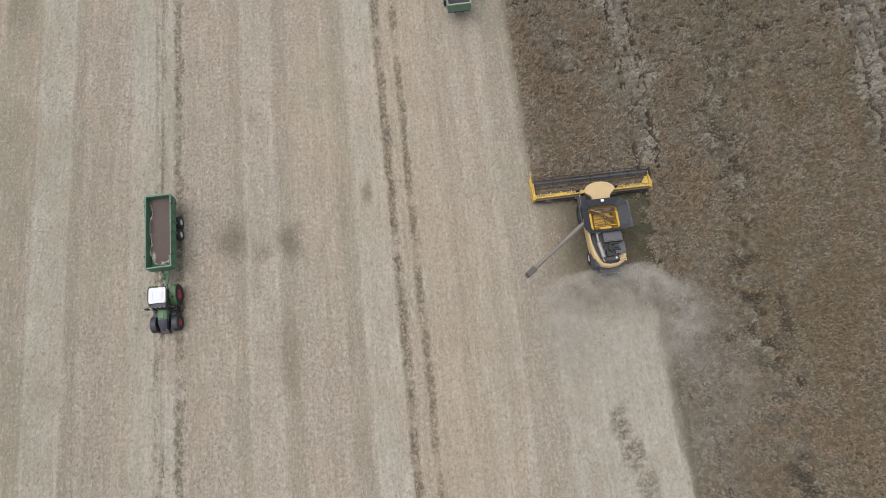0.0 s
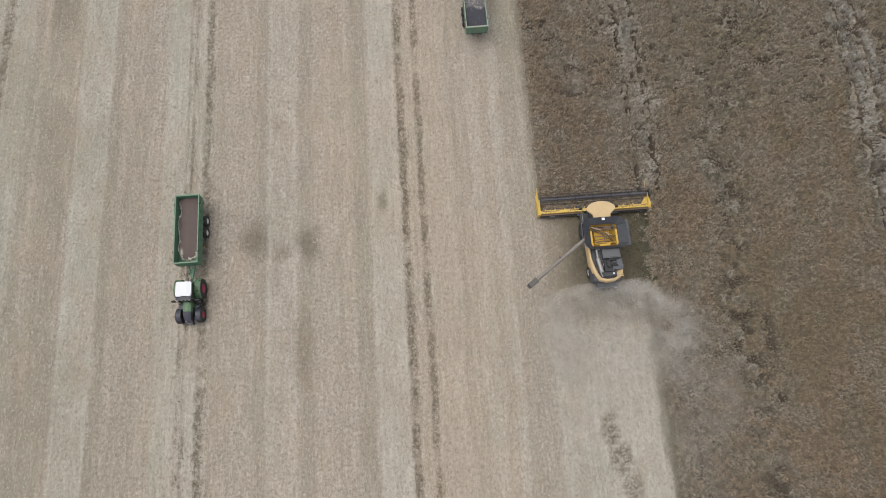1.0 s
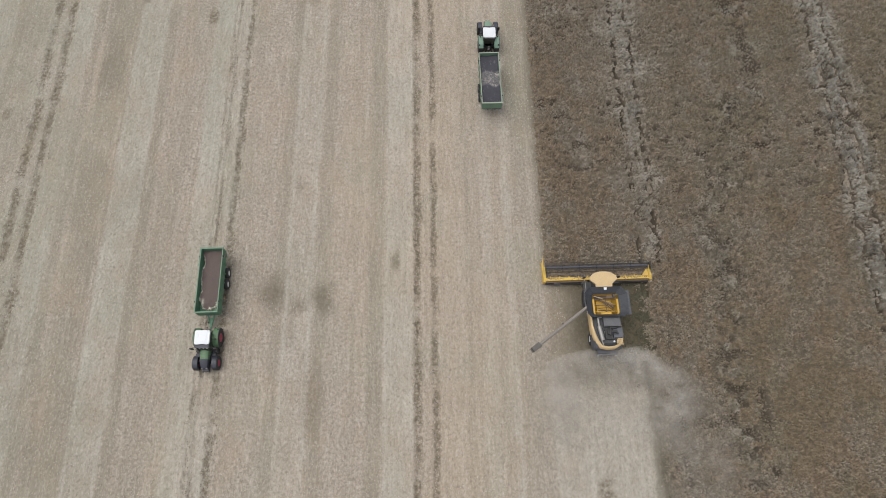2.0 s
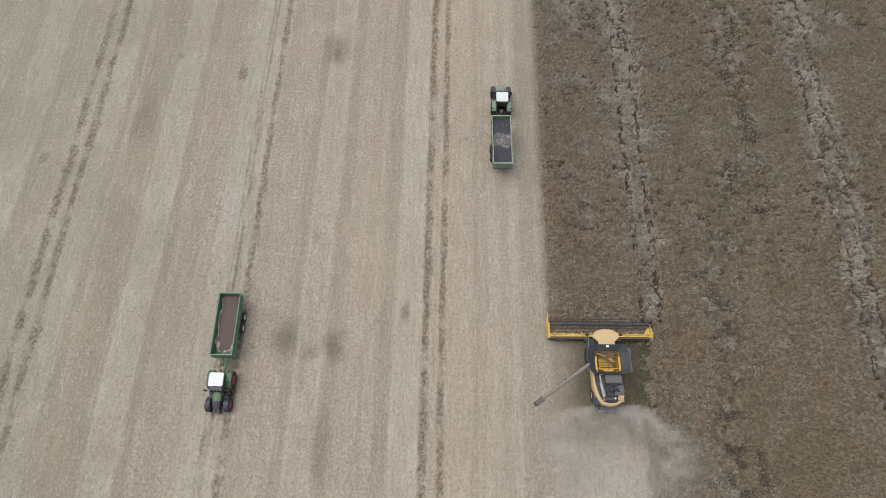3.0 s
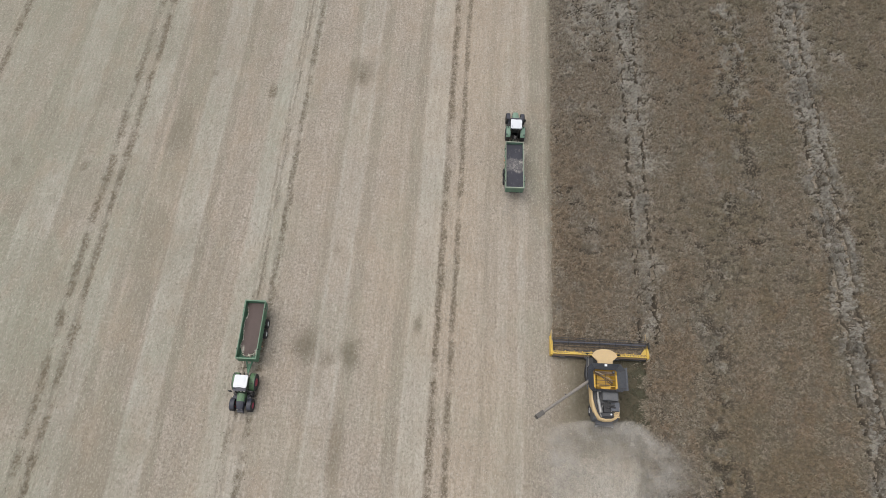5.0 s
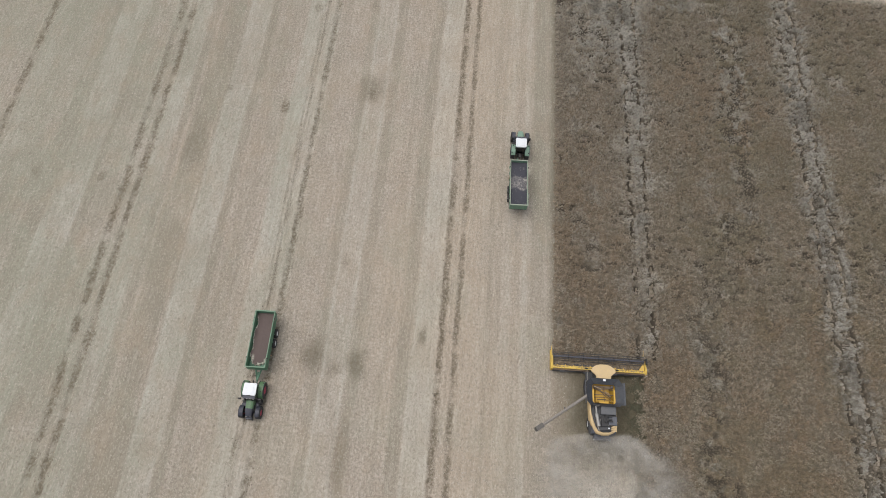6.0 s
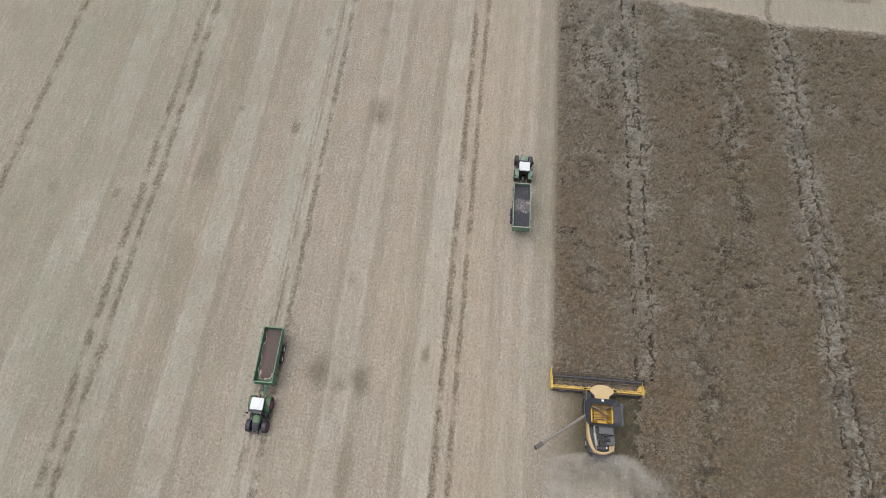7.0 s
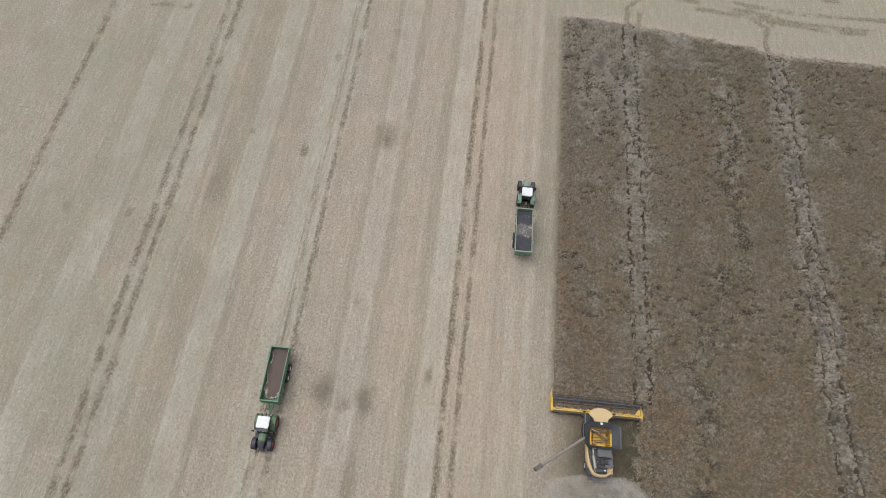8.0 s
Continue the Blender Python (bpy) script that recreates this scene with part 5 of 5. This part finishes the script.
        part("collar_fold", tubes((a, b, 0.03)), M["deck"], tank)
    part("tank_sensor", boxes((0.9, 1.15, 0.7, 0.95, 3.3, 3.5), bevel=0.03), M["deck"], tank)
    part("tank_dirt_sheet", boxes((-1.2, 1.2, 0.62, 1.02, 3.2, 3.24), bevel=0.01), M["brown_steel"], tank, "brown dusty sheet")
    # cab
    part("cab_glass", side_prism([(1.75, 1.9), (1.75, 3.55), (3.15, 3.55), (3.4, 2.4), (3.1, 1.9)], -0.95, 0.95, 0.05), M["glass"], c, "dark cab glazing")
    roof = [(-0.85, 1.62), (0.85, 1.62), (0.92, 2.1), (1.25, 2.4), (1.5, 2.62), (1.48, 2.82), (1.25, 3.12), (0.85, 3.38), (0.3, 3.50), (-0.3, 3.50), (-0.85, 3.38), (-1.25, 3.12), (-1.48, 2.82), (-1.5, 2.62), (-1.25, 2.4), (-0.92, 2.1)]
    part("roof", prism(roof, 3.55, 3.80, 0.08), M["ochre"], c, "dusty pale yellow cab roof")
    part("antenna", boxes((-0.14, 0.16, 1.36, 1.62, 3.98, 4.06)), M["white"], c, "white receiver box")
    part("antenna_mount", boxes((-0.05, 0.07, 1.4, 1.58, 3.75, 3.98)), M["deck"], c)
    for s in (-1, 1):
        part("mirror_arm", tubes(((s * 1.0, 3.0, 3.4), (s * 1.9, 3.1, 3.2), 0.03)), M["black"], c)
        part("mirror", boxes((s * 1.9 - 0.14, s * 1.9 + 0.14, 3.05, 3.13, 2.7, 3.25)), M["black"], c)
    part("cab_platform", boxes((-1.8, -0.9, 1.75, 2.9, 1.75, 1.83)), M["deck"], c)
    part("cab_rail", tubes(((-1.78, 1.7, 1.8), (-1.78, 1.7, 2.8), 0.025), ((-1.78, 2.9, 1.8), (-1.78, 2.9, 2.8), 0.025), ((-1.78, 1.7, 2.8), (-1.78, 2.9, 2.8), 0.025)), M["steel"], c)
    # wheels
    for s in (-1, 1):
        wheel(c, s * 1.42, 1.2, 0.98, 0.7, M["deck"], 18, "", s)
        wheel(c, s * 1.27, -3.3, 0.66, 0.42, M["rim_grey"], 16, "rear wheel with pale rim", s)
    part("front_axle", tubes(((-1.4, 1.3, 0.98), (1.4, 1.3, 0.98), 0.2)), M["black"], c)
    part("rear_axle", tubes(((-1.4, -3.3, 0.75), (1.4, -3.3, 0.75), 0.15)), M["black"], c)
    part("feeder_house", side_prism([(1.6, 1.2), (1.6, 2.1), (3.7, 1.25), (3.7, 0.4)], -0.75, 0.75, 0.05), M["slate"], c)
    # unloading tube, swung out and back
    tubeob = thing_part("unloading_tube", c, (0, 0, 0), "grey unloading tube swung out")
    a, b = Vector((-1.95, -0.35, 3.45)), Vector((-7.5, -4.35, 3.75))
    d = (b - a).normalized()
    bm = tubes((a, b, 0.19, 0.17), seg=18)
    for f in (0.18, 0.5, 0.8):
        tube(bm, a + (b - a) * f, a + (b - a) * f + d * 0.08, 0.215, seg=18)
    part("pipe", bm, M["tube"], tubeob)
    turn = Matrix.Translation(b) @ d.to_track_quat("Y", "Z").to_matrix().to_4x4()
    bm = boxes((-0.26, 0.26, -0.05, 0.95, -0.30, 0.27), bevel=0.06)
    box(bm, -0.22, 0.22, 0.25, 1.02, -0.48, -0.31)
    box(bm, -0.28, 0.28, -0.02, 0.04, -0.31, 0.285)
    bmesh.ops.transform(bm, matrix=turn, verts=bm.verts[:])
    part("spout", bm, M["spout"], tubeob, "dark rubber spout")
    part("elbow", tubes(((-1.6, -0.3, 2.2), (-1.9, -0.35, 3.4), 0.26), ((-1.9, -0.35, 3.3), (-2.1, -0.48, 3.48), 0.25)), M["slate"], tubeob)
    part("tube_lamp", boxes((-4.95, -4.8, -2.25, -2.1, 3.75, 3.85)), M["deck"], tubeob)
    return c


def header(m):
    h = thing("grain_header", m, "wide yellow cutting header with dark reel, lowered into the crop", "header")
    W = 5.85
    part("trough", side_prism([(3.45, 0.35), (3.45, 0.95), (3.6, 0.95), (3.68, 0.5), (4.2, 0.22), (5.05, 0.14), (5.05, 0.08), (3.7, 0.2)], -W, W), M["deck"], h, "dark worn trough")
    part("back_beam", boxes((-W, W, 3.40, 3.68, 0.94, 1.18), (-W, W, 3.68, 3.80, 0.76, 1.0)), M["yellow"], h)
    for b in ((-W, -0.9, 3.14, 3.30, 0.4, 0.62), (0.9, W, 3.14, 3.30, 0.4, 0.62)):
        part("rear_frame", boxes(b), M["deck"], h)
    for b in ((-4.9, -4.3, 3.0, 3.24, 0.64, 0.88), (-1.9, -1.5, 2.95, 3.24, 0.64, 0.9), (1.4, 2.4, 3.0, 3.24, 0.64, 0.86)):
        part("drive_cover", boxes(b, bevel=0.04), M["deck"], h)
    part("beam_flange", boxes((-W, -1.2, 3.20, 3.39, 0.90, 0.98), bevel=0.015), M["brown_steel"], h, "dirty brown flange")
    part("beam_flange", boxes((1.2, W, 3.20, 3.39, 0.90, 0.98), bevel=0.015), M["brown_steel"], h, "dirty brown flange")
    part("end_sheet", prism([(W - 0.02, 3.8), (W - 0.02, 4.5), (W - 0.25, 4.5), (W - 0.75, 3.8)], 1.0, 1.03), M["yellow"], h, "yellow corner sheet")
    for i in range(11):
        x = -W + 0.55 + i * (2 * W - 1.1) / 10
        if abs(x) > 1.0:
            part("beam_bracket", boxes((x - 0.05, x + 0.05, 3.66, 3.92, 0.86, 1.06), bevel=0.012), M["yellow"], h)
    # intake auger with flighting
    bm = tubes(((-W + 0.1, 4.02, 0.62), (W - 0.1, 4.02, 0.62), 0.2), seg=16)
    for s in (-1, 1):
        prev = None
        for i in range(150):
            a = i * 0.42
            x = s * (W - 0.2 - i * (W - 1.1) / 150)
            c_, s_ = math.cos(a), math.sin(a) * s
            q = (bm.verts.new((x, 4.02 + 0.2 * c_, 0.62 + 0.2 * s_)), bm.verts.new((x, 4.02 + 0.33 * c_, 0.62 + 0.33 * s_)))
            if prev:
                bm.faces.new((prev[0], prev[1], q[1], q[0]))
            prev = q
    part("intake_auger", bm, M["deck"], h)
    # knife with fingers
    bm = boxes((-W, W, 5.02, 5.1, 0.08, 0.13), bevel=0)
    for i in range(80):
        x = -W + 0.08 + i * (2 * W - 0.16) / 79
        q = [bm.verts.new(p) for p in ((x - 0.03, 5.1, 0.1), (x + 0.03, 5.1, 0.1), (x, 5.24, 0.11), (x, 5.1, 0.15))]
        for f in ((0, 1, 2), (0, 3, 2), (1, 3, 2), (0, 1, 3)):
            bm.faces.new([q[k] for k in f])
    part("knife_bar", bm, M["steel"], h)
    # end plates with dividers
    for s in (-1, 1):
        plate = [(3.3, 0.2), (3.3, 1.1), (3.7, 1.25), (4.6, 0.95), (5.3, 0.5), (5.9, 0.22), (5.9, 0.12), (3.5, 0.1)]
        part("end_plate", side_prism(plate, s * W, s * (W + 0.27), 0.05), M["yellow"], h)
        part("crop_divider", tubes(((s * (W + 0.07), 5.5, 0.35), (s * (W + 0.07), 6.45, 0.32), 0.09, 0.02)), M["yellow"], h, "yellow divider tip")
        part("divider_rod", tubes(((s * (W + 0.07), 6.35, 0.34), (s * (W + 0.09), 6.5, 0.9), 0.03), ((s * (W + 0.07), 5.3, 0.6), (s * (W + 0.09), 6.5, 0.9), 0.025)), M["ochre"], h)
        part("reel_arm", tubes(((s * (W + 0.07), 3.5, 1.2), (s * (W + 0.05), 5.0, 1.18), 0.07)), M["yellow"], h)
    part("reel_drive", boxes((W + 0.15, W + 0.32, 4.6, 5.3, 0.75, 1.45), bevel=0.06), M["black"], h)
    # reel: central tube, spiders, bats with tines
    reel = thing_part("reel", h, (0, 4.95, 1.15), "dark reel with tine bars")
    part("reel_tube", tubes(((-W + 0.05, 0, 0), (W - 0.05, 0, 0), 0.135), seg=16), M["reel"], reel)
    for k in range(6):
        a = k * math.pi / 3 + 0.3
        y, z = 0.52 * math.cos(a), 0.52 * math.sin(a)
        bm = tubes(((-W + 0.08, y, z), (W - 0.08, y, z), 0.032), seg=6)
        for i in range(74):
            x = -W + 0.15 + i * (2 * W - 0.3) / 73
            tube(bm, (x, y, z), (x + 0.01, y - 0.03, z - 0.24), 0.009, seg=3)
        part("bat", bm, M["deck"], reel)
    for x in (-W + 0.06, -3.9, -1.95, 0, 1.95, 3.9, W - 0.06):
        bm = bmesh.new()
        for k in range(6):
            a = k * math.pi / 3 + 0.3
            if k == 0:
                tube(bm, (x - 0.06, 0, 0), (x + 0.06, 0, 0), 0.20, seg=16)
            tube(bm, (x, 0, 0), (x, 0.52 * math.cos(a), 0.52 * math.sin(a)), 0.022, seg=6)
        part("spider", bm, M["deck"], reel)
    return h


def cut_crop(m):
    """Cut plants on their way over the knife to the feeder."""
    rng = np.random.default_rng(5)
    n = 5200
    x, y = rng.uniform(-5.75, 5.75, n), rng.uniform(3.7, 5.35, n)
    z = 0.55 + 0.22 * fbm(x / 0.6, y / 0.5, 301) + 0.12 * np.cos((y - 4.1) * 2.5)
    ob = clumps("cut_crop", x, y, z, rng.uniform(0.04, 0.13, n), M["crop"], rng, "brown cut bean plants lying in the cutting header", "crop", {"shade": 0.42, "rust": 0.7})
    ob.matrix_world = m
    n = 2600
    x, y = rng.uniform(-5.75, 5.75, n), 3.86 - np.abs(rng.normal(0, 0.16, n))
    ok = fbm(x / 0.5, y / 0.3, 303, 4) > 0.44
    x, y = x[ok], y[ok]
    z = np.where(y > 3.68, 0.98, np.where(y > 3.40, 1.185, 0.985))
    ob = clumps("crop_debris", x, y, z, rng.uniform(0.015, 0.055, len(x)), M["crop"], rng, "brown chaff and leaf debris lying on the header beam", "debris", {"shade": 0.3, "rust": 0.8})
    ob.matrix_world = m


COMBINE = pose(22.82, -6.45, 0, 0, 0, 0.6)
combine(COMBINE)
header(COMBINE @ pose(0.09, 0, 0))
cut_crop(COMBINE @ pose(0.09, 0, 0))


# ---- dust behind the combine ----
def build_dust():
    xs, ys = np.arange(9, 42, 0.3), np.arange(-44, -9.6, 0.26)
    X, Y = np.meshgrid(xs, ys)
    back = -11.0 - Y
    for i, z in enumerate((0.5, 1.1, 1.8, 2.6)):
        # two arcs of chaff leave the spreader sideways, curl back and thin out over the stubble and the stand
        wx = X - 22.75 + (fbm(X / 2.4, Y / 2.4, 200 + i, 4) - 0.5) * 2.4
        wy = back + (fbm(X / 1.6, Y / 1.6, 205 + i, 4) - 0.5) * 1.3
        half = 6.0 + 2.4 * smooth(0, 7, wy) * np.where(wx > 0, 1.25, 1.0) + 2.0 * smooth(6, 16, wy) * (wx > 0)
        side = 1 - smooth(half * 0.72, half + 0.6, np.abs(wx))
        lip = wy - 0.2 - 0.028 * wx ** 2 + 0.25 * np.exp(-((np.abs(wx) - 3) / 1.6) ** 2)
        front = smooth(-0.2, 0.2, lip)
        crest = np.exp(-((lip - 0.9) / 1.1) ** 2) * smooth(0.8, 2.4, np.abs(wx))
        tail = 1 - 0.82 * smooth(2.5 + i, 12, back) - 0.14 * smooth(14, 27, back)
        puff = 0.25 + 0.9 * smooth(0.36, 0.64, fbm(X / 2.6 + i * 7, Y / 2.2, 230 + i, 5))
        clear = 1 - 0.45 * smooth(2.0, 5, back) * (1 - smooth(1.5, 5.0, np.abs(wx)))
        over = np.exp(-((X - 31.5 - 0.2 * (back - 8)) / 2.6) ** 2 - ((back - 9) / 6.0) ** 2) * smooth(0.44, 0.64, fbm(X / 1.9, Y / 2.2, 236 + i, 5))
        dens = np.clip(side * front * (0.62 * tail * puff * clear + 0.6 * crest), 0, 1) + 0.6 * over * front
        dens = (0.66, 0.60, 0.50, 0.38)[i] * np.clip(dens, 0, 1)
        Z = z + 0.6 * (fbm(X / 3, Y / 3, 240 + i) - 0.5) + 0.5 * smooth(28.5, 30, X)
        f = grid_faces(len(xs), len(ys))
        f = f[dens.ravel()[f].max(axis=1) > 0.004]
        used = np.unique(f)
        remap = np.full(X.size, -1)
        remap[used] = np.arange(len(used))
        v = np.stack([X, Y, Z], -1).reshape(-1, 3)[used]
        ob = array_mesh("dust_cloud", v, remap[f], M["dust"], {"thickness": dens.ravel()[used]}, flat=False)
        tagged(ob, "pale beige dust drifting behind the combine harvester", "dust", "dust plume", "stuff")


def trailing_dust():
    """A thin veil that the moving trailer leaves over its wheel marks."""
    xs, ys = np.arange(8, 15.6, 0.35), np.arange(10, 20.4, 0.35)
    X, Y = np.meshgrid(xs, ys)
    dens = 0.42 * np.exp(-((X - 11.7) / 1.5) ** 2) * smooth(11, 18, Y) * (1 - smooth(19.2, 20.2, Y)) * (0.4 + fbm(X / 1.5, Y / 1.5, 260, 4))
    v = np.stack([X, Y, 0.7 + 0.4 * fbm(X / 2, Y / 2, 261)], -1).reshape(-1, 3)
    ob = array_mesh("dust_cloud", v, grid_faces(len(xs), len(ys)), M["dust"], {"thickness": dens.ravel()}, flat=False)
    tagged(ob, "thin beige dust trailing behind the moving trailer", "dust", kind="stuff")


build_dust()
trailing_dust()
